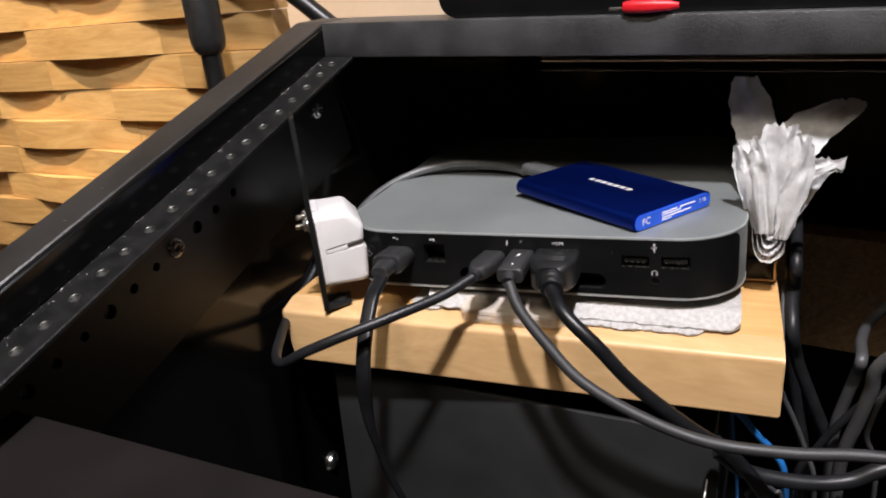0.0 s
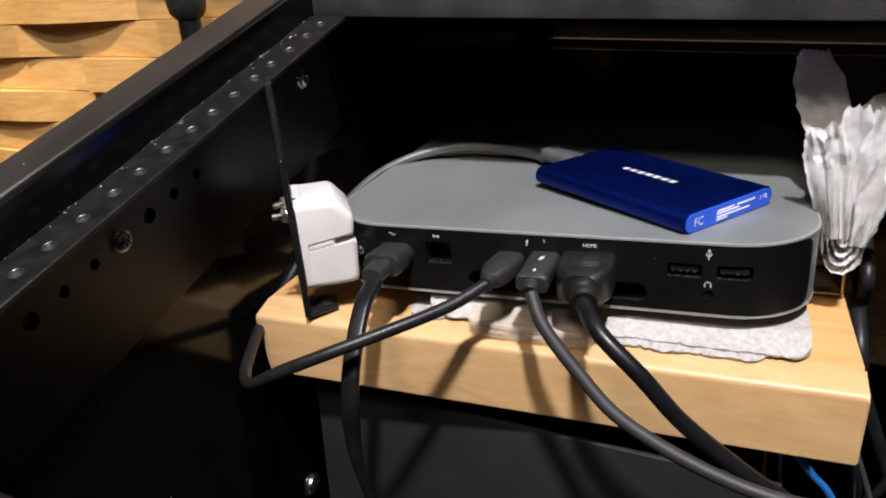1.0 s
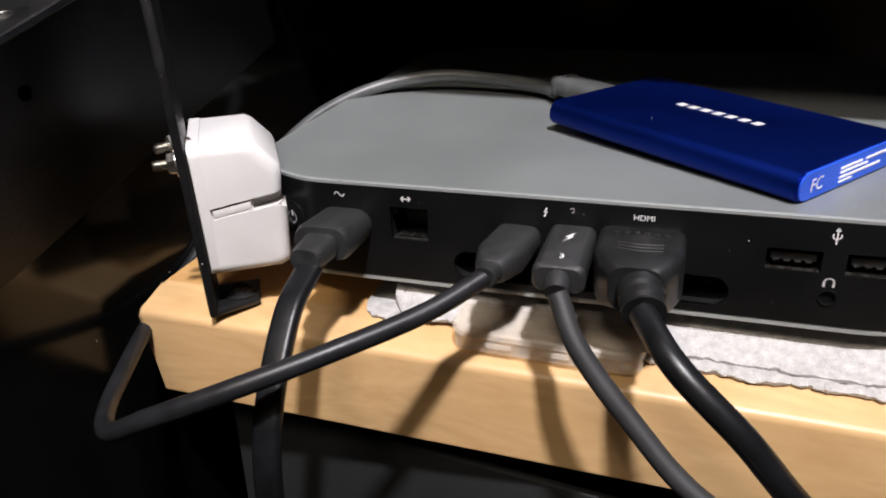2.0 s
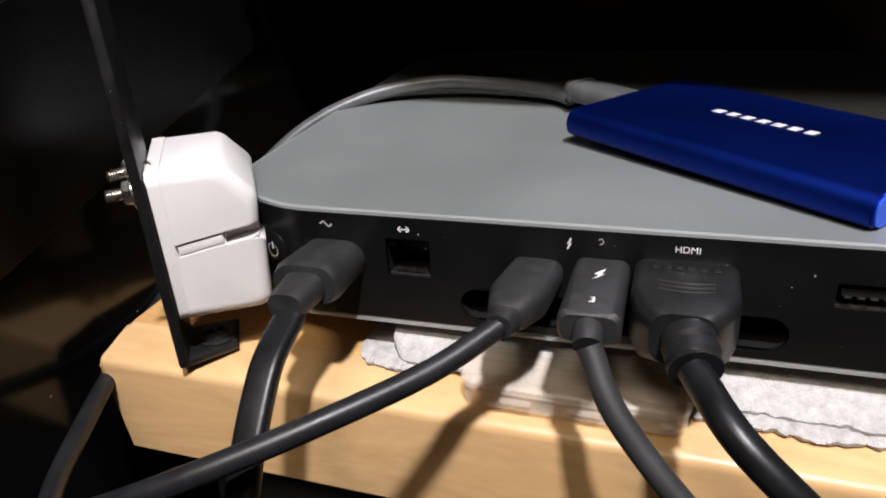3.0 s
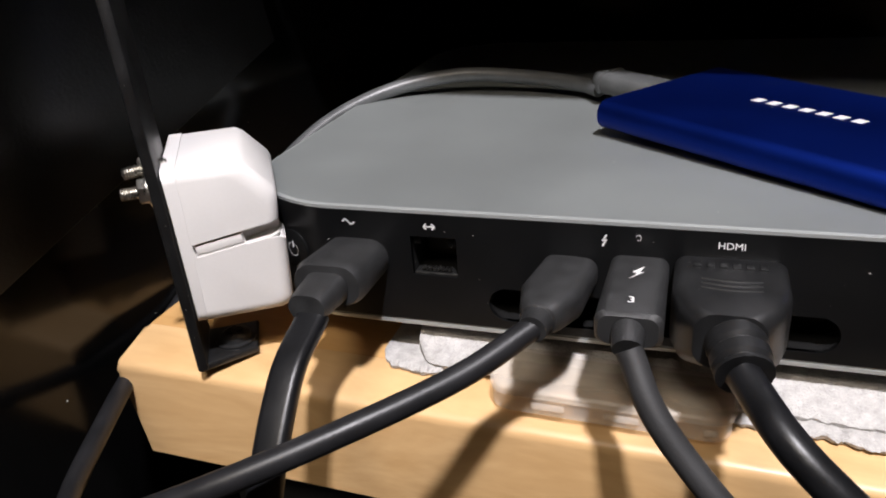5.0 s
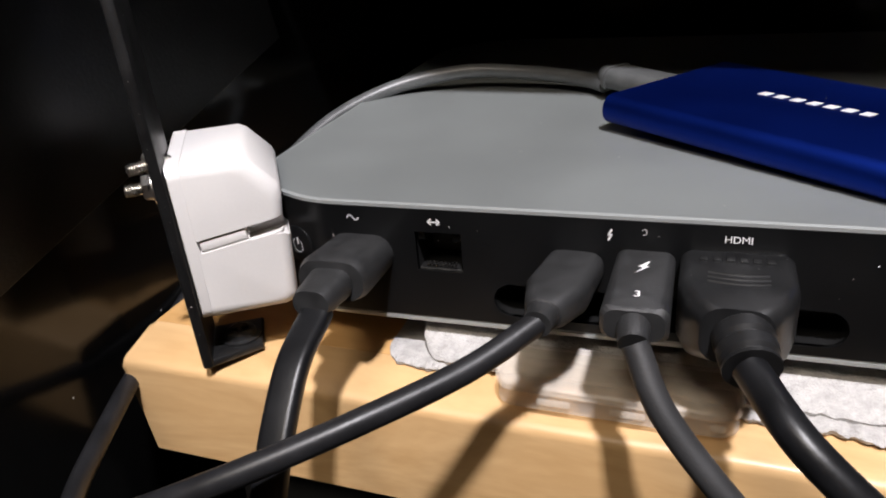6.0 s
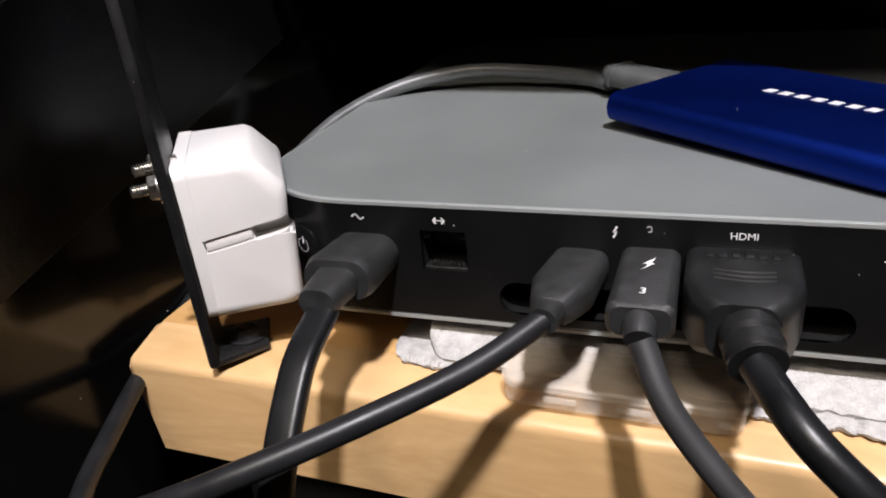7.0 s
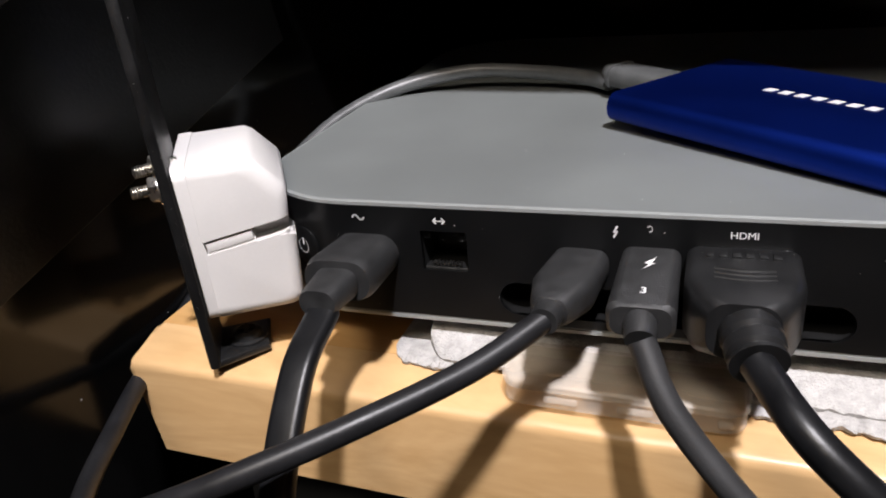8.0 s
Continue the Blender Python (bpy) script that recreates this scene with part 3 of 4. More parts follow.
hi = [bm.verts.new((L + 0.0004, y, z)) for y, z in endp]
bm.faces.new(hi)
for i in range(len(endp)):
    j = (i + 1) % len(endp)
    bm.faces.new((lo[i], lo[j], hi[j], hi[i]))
end_cap = part("end_plate", bm, BLUE_END, drive, "flat blue end plate with small print, its glow put into a brighter blue")
# small print that cannot be read: plain bars
bm = bmesh.new()
for y0, y1, z0, z1 in ((-0.0085, 0.0020, 0.0052, 0.0058), (-0.0085, 0.0050, 0.0040, 0.0046), (-0.0085, 0.0120, 0.0026, 0.0032), (0.0040, 0.0150, 0.0052, 0.0058), (-0.0085, -0.002, 0.0015, 0.0020)):
    box(L + 0.0004, L + 0.0006, y0, y1, z0, z1, bm=bm)
part("print", bm, INK, end_cap, "tiny white print lines")
lettering("print", "FC", 0.0050, INK, pose(L + 0.0007, -0.0195, 0.0040, 90, 0, 90), end_cap, "white approval mark FC")
lettering("print", "2 TB", 0.0026, INK, pose(L + 0.0007, 0.0205, 0.0048, 90, 0, 90), end_cap, "white capacity print 2 TB")
# maker's mark as plain slanted blocks
for k in range(7):
    q = [(0.0, -0.0015), (0.0026, -0.0015), (0.0030, 0.0015), (0.0004, 0.0015)]
    bm = bmesh.new()
    lo = [bm.verts.new((a, b, 0.0)) for a, b in q]
    hi = [bm.verts.new((a, b, 0.00013)) for a, b in q]
    bm.faces.new(hi)
    for i in range(4):
        bm.faces.new((lo[i], lo[(i + 1) % 4], hi[(i + 1) % 4], hi[i]))
    part("mark_block", bm, SILVER_INK, drive, "slanted white block of the maker's mark" if k == 0 else "", m=pose(-0.0150 + k * 0.0045, 0.0015, 0.00802))

# ---------------------------------------------------------------- button pusher on its bracket
TH = 33.0
PUSH = pose(-0.0047, -0.0203, 0.0, 0, 0, TH)
LEAN = pose(0, 0, 0, 0, -0.9, 0)
bracket = thing("angle_bracket", PUSH, "black steel angle bracket screwed to the wooden shelf", "bracket")
plate = part("plate", box(0.0, 0.0028, 0.0, 0.020, -0.0068, 0.0985, 0.0008), RAIL_BLACK, bracket, "tall black plate with worn edges", m=LEAN)
foot = part("foot", prism([(0.0022, 0.0004), (0.0155, 0.0046), (0.0160, 0.0190), (0.0024, 0.0190)], -0.0069, -0.0047, bevel=0.0008), RAIL_BLACK, bracket)
screw("bracket_screw", PUSH @ pose(0.0100, 0.0100, -0.0047), 0.0042, "dark cross-headed screw through the bracket foot", mat=PLUG_GLOSS)


def bolt(m):
    b = thing("machine_bolt", m, "zinc machine bolt with hexagon nut and washer", "bolt", "bracket bolts")
    nut_out = [(0.0031 * math.cos(radians(60 * k)), 0.0031 * math.sin(radians(60 * k))) for k in range(6)]
    part("washer", turned([(0.0040, 0.0034), (0.0040, 0.0038), (0.0020, 0.0038)], 20), STEEL, b)
    part("nut", prism(nut_out, 0.0039, 0.0061, bevel=0.0003), STEEL, b)
    shank = [(0.0014, 0.0)]
    for k in range(17):
        shank += [(0.00155, 0.0003 + k * 0.0006), (0.0013, 0.0006 + k * 0.0006)]
    part("thread", turned(shank, 14), STEEL, b)
    return b


b1 = bolt(PUSH @ LEAN @ pose(0.0035, 0.0045, 0.0415, 0, -90, 0))
copy_thing(b1, PUSH @ LEAN @ pose(0.0040, 0.0105, 0.0455, 0, -90, 20))
pusher = thing("button_pusher", PUSH @ pose(0.0029, 0.0, 0.0068), "white plastic button pusher box with a swinging arm", "switch robot")


def case_body(grow, y0, y1, z_cut=None):
    """The case outline in x, z drawn back along y, with rounded rims."""
    base = [(0.0028, 0.0), (0.0210, 0.0), (0.0230, 0.0008), (0.0240, 0.0026), (0.0246, 0.0183), (0.0233, 0.0190), (0.0243, 0.0308), (0.0237, 0.0324), (0.0184, 0.0385), (0.0166, 0.0395), (0.0028, 0.0395), (0.0026, 0.0387), (0.0026, 0.0008)]
    cx, cz = 0.012, 0.0198
    rims = [(y0, 0.0030), (y0 + 0.0002, 0.0020), (y0 + 0.0008, 0.0010), (y0 + 0.0017, 0.0003), (y0 + 0.0030, 0.0), (y1 - 0.002, 0.0), (y1, 0.0003)]
    rings = []
    for y, inset in rims:
        ring = []
        for x, z in base:
            ring.append((x - math.copysign(min(inset, abs(x - cx)), x - cx) if x > 0.003 else x + inset * 0.05, y, z - math.copysign(min(inset, abs(z - cz)), z - cz)))
        rings.append(ring)
    return loft(rings)


part("back_plate", loft([[(0.0 + e * 0.15, y, 0.0001 + e), (0.0027, y, 0.0001 + e), (0.0027, y, 0.0395 - e), (-0.0006 + e * 0.15, y, 0.0395 - e)] for y, e in ((0.0001, 0.0030), (0.0003, 0.0020), (0.0009, 0.0010), (0.0018, 0.0003), (0.0031, 0.0), (0.034, 0.0))]), WHITE, pusher, "white mounting plate behind the case")
case = part("case", case_body(0, 0.0, 0.034), WHITE, pusher, "smooth white plastic case with rounded edges")
bpy.context.view_layer.update()


def slanted(bm):
    bmesh.ops.transform(bm, matrix=pose(0.004, 0, 0.0180, 0, -8, 0), verts=bm.verts[:])
    return bm


cut(case, [slanted(box(-0.0006, 0.03, -0.01, 0.0014, 0.0, 0.0034)), slanted(box(0.0112, 0.03, -0.01, 0.0050, -0.0003, 0.0032))])
part("arm", slanted(box(-0.0003, 0.0109, 0.0004, 0.0060, 0.0003, 0.0028, 0.0004)), WHITE, pusher, "small white swinging arm folded in")
part("hinge", slanted(box(0.0175, 0.0203, 0.0030, 0.0080, -0.0050, -0.0010, 0.0010)), WHITE, pusher, "rounded white hinge boss")

# ---------------------------------------------------------------- cables
def rrect(w, h, r, n=4):
    return rounded(-w / 2, w / 2, -h / 2, h / 2, min(r, w / 2 - 1e-5, h / 2 - 1e-5), n)


def plug_body(sections):
    """A plug along -y: sections of (distance, width, height, radius, rise)."""
    return loft([[(x, -d, z + rise) for x, z in rrect(w, h, r)] for d, w, h, r, rise in sections])


POWER = [(0.0352, -0.0262, 0.0185), (0.0356, -0.0420, 0.0115), (0.0374, -0.0605, -0.0095), (0.0374, -0.0637, -0.0402), (0.0409, -0.0597, -0.0718), (0.0484, -0.0545, -0.1039), (0.0549, -0.0527, -0.138), (0.062, -0.055, -0.20), (0.07, -0.05, -0.312)]
USBC = [(0.0835, -0.0240, 0.0206), (0.0712, -0.0375, 0.0157), (0.0520, -0.0550, 0.0117), (0.0331, -0.0682, 0.0072), (0.0152, -0.0736, 0.0003), (0.0, -0.0711, -0.0086), (-0.0125, -0.0585, -0.0135), (-0.0237, -0.0379, -0.0157), (-0.0335, -0.0134, -0.0155), (-0.0372, 0.0137, -0.0105), (-0.0345, 0.036, 0.003), (-0.0237, 0.0560, 0.0171), (-0.0127, 0.0803, 0.0289), (0.0048, 0.0985, 0.0360), (0.0287, 0.1070, 0.0395), (0.0533, 0.1070, 0.0388), (0.0720, 0.1020, 0.0377), (0.0795, 0.0960, 0.0372)]
TB = [(0.1016, -0.0290, 0.0206), (0.1078, -0.0350, 0.0098), (0.1212, -0.0404, -0.0045), (0.1373, -0.0461, -0.0182), (0.1626, -0.0499, -0.0303), (0.1911, -0.0521, -0.0380), (0.2229, -0.0519, -0.0387), (0.2558, -0.0508, -0.0364), (0.31, -0.045, -0.045), (0.36, -0.03, -0.12), (0.37, -0.02, -0.315)]
HDMI = [(0.1212, -0.0285, 0.0178), (0.1297, -0.0418, 0.0128), (0.1450, -0.0476, 0.0006), (0.1595, -0.0452, -0.0176), (0.1809, -0.0420, -0.0372), (0.2020, -0.0380, -0.0550), (0.2190, -0.0390, -0.0800), (0.235, -0.035, -0.13), (0.25, -0.02, -0.314)]

power = thing("power_cable", pose(0, 0, 0), "black flat mains cable plugged into the computer", "cable")
part("plug", plug_body([(0.0, 0.0165, 0.0098, 0.0045, 0), (0.0150, 0.0172, 0.0104, 0.0045, 0), (0.0175, 0.0160, 0.0094, 0.0045, 0), (0.0176, 0.0105, 0.0072, 0.003, -0.0005), (0.0260, 0.0092, 0.0066, 0.003, -0.001), (0.0275, 0.0085, 0.0060, 0.003, -0.001)]), PLUG, power, "black moulded two-pole plug", m=pose(0.0342, -0.0002, 0.0200, -4, 0, 1))
path = curve_points(POWER)


def strap(points, wide, thick, turn):
    """A flat lead with rounded edges; turn(k) gives its twist in degrees at each point, wide(k) and thick(k) its size."""
    pts = [Vector(p) for p in points]
    up, rings = Vector((0, 0, 1)), []
    for i, p in enumerate(pts):
        d = (pts[min(i + 1, len(pts) - 1)] - pts[max(i - 1, 0)]).normalized()
        side = d.cross(up).normalized()
        up = side.cross(d).normalized()
        a = radians(turn(i))
        sx, sy = side * math.cos(a) + up * math.sin(a), up * math.cos(a) - side * math.sin(a)
        rings.append([p + sx * u + sy * v for u, v in rrect(wide(i), thick(i), thick(i) * 0.42, 4)])
    return loft(rings)


ease = lambda k: min(1.0, max(0.0, (k - 36) / 12))
part("lead", strap(path, lambda k: 0.0072 - 0.0036 * ease(k), lambda k: 0.0040 - 0.0012 * ease(k), lambda k: 78 * ease(k)), RUBBER_DARK, power, "flat black lead twisting edge-on below the shelf")

data = thing("drive_cable", pose(0, 0, 0), "black round data cable looping from computer to drive", "cable")
part("plug", plug_body([(0.0, 0.0122, 0.0072, 0.0026, 0), (0.0140, 0.0130, 0.0078, 0.0026, 0), (0.0205, 0.0092, 0.0072, 0.0028, 0), (0.0222, 0.0074, 0.0066, 0.003, 0), (0.0224, 0.0064, 0.0060, 0.0028, 0), (0.0262, 0.0058, 0.0056, 0.0027, 0)]), PLUG, data, "black tapered plug", m=pose(0.0862, -0.0002, 0.0208, 0, 0, -7))
part("lead", tube(curve_points(USBC[:11]), 0.00250, 14), RUBBER, data, "round black lead with a sharp loop")
part("rear_lead", tube(curve_points(USBC[10:]), 0.00252, 14), SHEEN_LEAD, data, "stretch of lead behind the computer, its sheen put into a paler grey")
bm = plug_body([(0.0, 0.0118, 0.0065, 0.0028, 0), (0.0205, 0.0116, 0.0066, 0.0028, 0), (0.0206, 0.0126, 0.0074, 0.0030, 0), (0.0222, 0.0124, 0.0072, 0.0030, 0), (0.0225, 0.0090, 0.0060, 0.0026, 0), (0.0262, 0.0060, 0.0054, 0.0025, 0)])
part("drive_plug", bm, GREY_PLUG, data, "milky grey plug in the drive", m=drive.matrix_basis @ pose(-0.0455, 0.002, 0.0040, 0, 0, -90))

tbolt = thing("display_cable", pose(0, 0, 0), "dark grey round data cable marked with a lightning sign", "cable")
tbp = part("plug", plug_body([(0.0, 0.0122, 0.0070, 0.0022, 0), (0.0240, 0.0128, 0.0074, 0.0022, 0), (0.0250, 0.0112, 0.0062, 0.0022, 0)]), PLUG, tbolt, "black rectangular plug", m=pose(0.1010, -0.0002, 0.0220))
part("sleeve", tube([(0.1010, -0.0245, 0.0218), (0.1012, -0.0272, 0.0213), (0.1014, -0.0292, 0.0206)], [0.0032, 0.0031, 0.0029], 14), PLUG, tbolt)
part("lead", tube(curve_points(TB), 0.0026, 14), MATT_LEAD, tbolt, "round dark grey lead")
z = 0.0041
bm = bmesh.new()
for q in ([(0.0014, 0.0034), (-0.0010, 0.0004), (0.0002, 0.0004), (0.0006, 0.0008)], [(0.0006, 0.0008), (-0.0004, 0.0001), (0.0010, 0.0002), (0.0014, 0.0006)], [(0.0010, 0.0004), (-0.0014, -0.0026), (-0.0002, -0.0006), (0.0002, 0.0004)]):
    bm.faces.new([bm.verts.new((a, b, 0)) for a, b in q])
part("mark", bm, INK, tbp, "white lightning arrow", m=pose(0, -0.0085, 0.00378), smooth=False)
lettering("mark", "3", 0.0032, INK, pose(0, -0.0195, 0.00378), tbp, "white printed figure 3")

hdmi = thing("video_cable", pose(0, 0, 0), "thick black video cable with a ribbed plug", "cable")
hp = part("plug", plug_body([(0.0, 0.0212, 0.0134, 0.0022, 0), (0.0010, 0.0218, 0.0140, 0.0022, 0), (0.0130, 0.0218, 0.0140, 0.0022, 0), (0.0190, 0.0186, 0.0136, 0.0028, 0), (0.0218, 0.0130, 0.0118, 0.004, 0)]), PLUG_GLOSS, hdmi, "black moulded plug with raised ribs", m=pose(0.1190, -0.0002, 0.0197))
rib = bmesh.new()
for d in (0.0100, 0.0118, 0.0136):
    tube([(-0.0055 + 0.0011 * k, -d - 0.0007 * math.sin(math.pi * k / 10), 0.0070) for k in range(11)], 0.00028, 6, bm=rib)
part("grip_rib", rib, PLUG_GLOSS, hp)
for k in range(6):
    part("embossing", box(-0.0072 + k * 0.0025, -0.0056 + k * 0.0025, -0.0052, -0.0026, 0.0069, 0.0073, 0.0001), PLUG_GLOSS, hp)
HS = [Vector((0.1212, -0.0262, 0.0182))]
d = (Vector(HDMI[0]) - Vector((0.1195, -0.0200, 0.0200))).normalized()
ribs, rr = [], []
for k in range(13):
    ribs.append(HS[0] - d * 0.0065 + d * 0.00075 * k)
    rr.append((0.0058 if k % 5 else 0.0051) - 0.00005 * k)
part("strain_relief", tube(ribs, rr, 18), PLUG_GLOSS, hdmi, "ribbed strain relief")
part("lead", tube(curve_points(HDMI), 0.0032, 16), RUBBER_DARK, hdmi, "thick glossy black lead")

# ---------------------------------------------------------------- foam, pad and small things on the shelf
def ragged_sheet(x0, x1, y0, z, thick, seed, rag=0.0018, lift=-0.0034):
    """A thin torn sheet lying forward on the shelf and rising to the foot of the computer behind."""
    r = random.Random(seed)
    bm = bmesh.new()
    n, depth = 170, 9
    cols = []
    for i in range(n + 1):
        x = x0 + (x1 - x0) * i / n
        near = min(x - x0, x1 - x) / 0.006
        back = 0.0055 * max(0.0, 1 - near) ** 2
        lip = y0 + back + rag * noise.noise(Vector((x * 90, seed, 0))) + 0.0009 * noise.noise(Vector((x * 480, seed, 2))) + r.uniform(-0.0002, 0.0002)
        col = [bm.verts.new((x, lip + 0.0003, z))]
        for k in range(depth):
            f = (k / (depth - 1)) ** 1.3
            y = lip + (0.014 - lip) * f
            rough = 0.0007 * noise.noise(Vector((x * 260, y * 260, seed))) + 0.0004 * noise.noise(Vector((x * 900, y * 900, seed)))
            rise = max(0.0, (y + 0.0045) / 0.0075) ** 2
            top = z + thick * (0.55 if k == 0 else 1.0) + rough * (1 - rise)
            col.append(bm.verts.new((x, y, top + (lift - top) * min(1.0, rise))))
        col.append(bm.verts.new((x, 0.17, lift)))
        col.append(bm.verts.new((x, 0.17, z)))
        cols.append(col)
    for a, b in zip(cols, cols[1:]):
        m = len(a)
        for k in range(m):
            bm.faces.new((a[k], a[(k + 1) % m], b[(k + 1) % m], b[k]))
    bm.faces.new(cols[0][::-1])
    bm.faces.new(cols[-1])
    return bm


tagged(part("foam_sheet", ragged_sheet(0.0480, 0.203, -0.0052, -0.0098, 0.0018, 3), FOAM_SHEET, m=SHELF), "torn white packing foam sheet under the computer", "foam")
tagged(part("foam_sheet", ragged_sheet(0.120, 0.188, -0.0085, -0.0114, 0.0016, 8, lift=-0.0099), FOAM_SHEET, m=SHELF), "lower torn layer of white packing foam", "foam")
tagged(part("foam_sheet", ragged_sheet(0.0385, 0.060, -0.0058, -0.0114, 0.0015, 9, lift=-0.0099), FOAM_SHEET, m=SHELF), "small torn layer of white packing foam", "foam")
PADX0, PADX1, PADY = 0.0700, 0.1225, -0.0145
pad = thing("clear_plastic_pad", SHELF, "frosted clear plastic box under the computer", "plastic box")


def tray(x0, x1, y0, y1, z0, z1, r, wall):
    """A thin open-bottomed shell with rounded corners."""
    bm = bmesh.new()
    o, i = rounded(x0, x1, y0, y1, r, 6), rounded(x0 + wall, x1 - wall, y0 + wall, y1 - wall, r - wall, 6)
    oo = rounded(x0 + 0.0006, x1 - 0.0006, y0 + 0.0006, y1 - 0.0006, r - 0.0006, 6)
    rows = [[bm.verts.new((x, y, z)) for x, y in line] for line, z in ((i, z1 - wall), (i, z0), (o, z0), (o, z1 - 0.0006), (oo, z1))]
    for a, b in zip(rows, rows[1:]):
        for k in range(len(o)):
            bm.faces.new((a[k], a[(k + 1) % len(o)], b[(k + 1) % len(o)], b[k]))
    bm.faces.new(rows[0])
    bm.faces.new(rows[-1])
    return bm


part("base", tray(PADX0, PADX1, PADY, 0.011, -0.0113, -0.0069, 0.005, 0.0008), FROST, pad)
lid = part("lid", tray(PADX0 - 0.0006, PADX1 + 0.0006, PADY - 0.0006, 0.0116, -0.0067, -0.0049, 0.0056, 0.0007), FROST, pad, "clear lid with a raised rim")
for x in (PADX0 + 0.010, PADX0 + 0.026, PADX1 - 0.006):
    part("snap_ridge", box(x, x + 0.0075 if x < PADX1 - 0.01 else x + 0.003, PADY - 0.0010, PADY, -0.0094, -0.0080, 0.0003), FROST, pad)
# rolled foam bundle standing beside the computer
def foam_ribbon(spine, widths, seed, thick=0.0014, fold=0.0018, flat=(1, 0, 0)):
    """A crumpled ribbon of foam along a spine; widths across it, with torn edges and folds."""
    r = random.Random(seed)
    bm = bmesh.new()
    pts = curve_points(spine, 10)
    n, m = len(pts), 14
    grid = []
    ph = r.uniform(0, 6)
    for i, p in enumerate(pts):
        f = i / (n - 1)
        k = f * (len(widths) - 1)
        a = min(int(k), len(widths) - 2)
        w = widths[a] + (widths[a + 1] - widths[a]) * (k - a)
        row = []
        for j in range(m + 1):
            u = j / m - 0.5
            edge = r.uniform(-0.0003, 0.0003) + 0.0012 * noise.noise(Vector((f * 14, j, seed))) if j in (0, m) else 0
            off = fold * math.sin(u * 8 + ph + f * 2.5) + 0.0020 * noise.noise(Vector((u * 3, f * 4, seed))) + 0.0007 * noise.noise(Vector((u * 9, f * 16, seed)))
            tip = (0.0035 * noise.noise(Vector((u * 7, seed, 3))) - 0.006 * u * u + r.uniform(-0.0005, 0.0005)) * max(0.0, (f - 0.75) * 4)
            row.append(bm.verts.new(p + Vector(flat) * (u * w + edge) + Vector((0, off, tip))))
        grid.append(row)
    for a, b in zip(grid, grid[1:]):
        for j in range(m):
            bm.faces.new((a[j], a[j + 1], b[j + 1], b[j]))
    bmesh.ops.solidify(bm, geom=bm.faces[:], thickness=thick)
    return bm


def folded(line, k, y0, y1, seed, thick=0.0025):
    """One layer of a folded bundle: a bent strip drawn back in y, drawn in towards its middle by k."""
    r = random.Random(seed)
    bm = bmesh.new()
    pts = curve_points([(FOLD_X + (x - FOLD_X) * k, 0, FOLD_Z + (z - FOLD_Z) * (0.25 + 0.75 * k)) for x, z in line], 8)
    grid = []
    for i, p in enumerate(pts):
        row = []
        for j in range(7):
            rag = r.uniform(-0.0006, 0.0006) + 0.0012 * noise.noise(Vector((i * 0.2, seed, 0))) if j in (0, 6) else 0.0
            q = Vector((p.x, y0 + (y1 - y0) * j / 6 + rag, p.z))
            wob = noise.noise_vector(Vector((q.x * 160, q.y * 160, q.z * 160 + seed)))
            row.append(bm.verts.new(q + Vector((wob.x, 0, wob.z)) * 0.0006))
        grid.append(row)
    for a, b in zip(grid, grid[1:]):
        for j in range(6):
            bm.faces.new((a[j], a[j + 1], b[j + 1], b[j]))
    bmesh.ops.solidify(bm, geom=bm.faces[:], thickness=thick)
    return bm


FOLD_X, FOLD_Z = 0.2150, 0.0277
FOLD = [(0.2025, 0.0448), (0.2059, 0.0319), (0.2073, 0.0186), (0.2089, 0.0106), (0.2129, 0.0074), (0.2180, 0.0088), (0.2215, 0.0138), (0.2230, 0.0264), (0.2248, 0.0379)]
bundle = thing("foam_bundle", pose(0, 0, 0), "crumpled bundle of folded white packing foam with torn ends", "foam")
for n, k in enumerate((1.0, 0.76, 0.52, 0.28)):
    part("folded_layer", folded(FOLD, k, 0.0385 + 0.0006 * n, 0.058 - 0.002 * n, 20 + n), FOAM, bundle)
part("left_petal", foam_ribbon([(0.2110, 0.0385, 0.0208), (0.2048, 0.0385, 0.0438), (0.2010, 0.0385, 0.0579), (0.1989, 0.0385, 0.0661)], [0.006, 0.011, 0.009, 0.004], 30, fold=0.0010), FOAM, bundle, m=pose(0, 0.0045, 0))
part("front_petal", foam_ribbon([(0.2131, 0.0365, 0.0216), (0.2104, 0.0365, 0.0473), (0.2083, 0.0365, 0.0597), (0.2063, 0.0365, 0.0700)], [0.006, 0.009, 0.009, 0.005], 31, fold=0.0010), FOAM, bundle, m=pose(0, 0.0045, 0))
part("middle_petal", foam_ribbon([(0.2161, 0.0410, 0.0171), (0.2165, 0.0410, 0.0417), (0.2178, 0.0410, 0.0585), (0.2154, 0.0410, 0.0749)], [0.006, 0.018, 0.020, 0.012], 32, fold=0.0010), FOAM, bundle, m=pose(0, 0.0045, 0))
part("middle_petal", foam_ribbon([(0.2189, 0.0385, 0.0181), (0.2212, 0.0385, 0.0440), (0.2231, 0.0385, 0.0591), (0.2235, 0.0385, 0.0753)], [0.006, 0.014, 0.013, 0.003], 33, fold=0.0010), FOAM, bundle, m=pose(0, 0.0045, 0))
part("right_petal", foam_ribbon([(0.2202, 0.0355, 0.0193), (0.2238, 0.0355, 0.0408), (0.2276, 0.0355, 0.0559), (0.2292, 0.0355, 0.0704)], [0.006, 0.013, 0.010, 0.002], 34, fold=0.0010), FOAM, bundle, m=pose(0, 0.0045, 0))
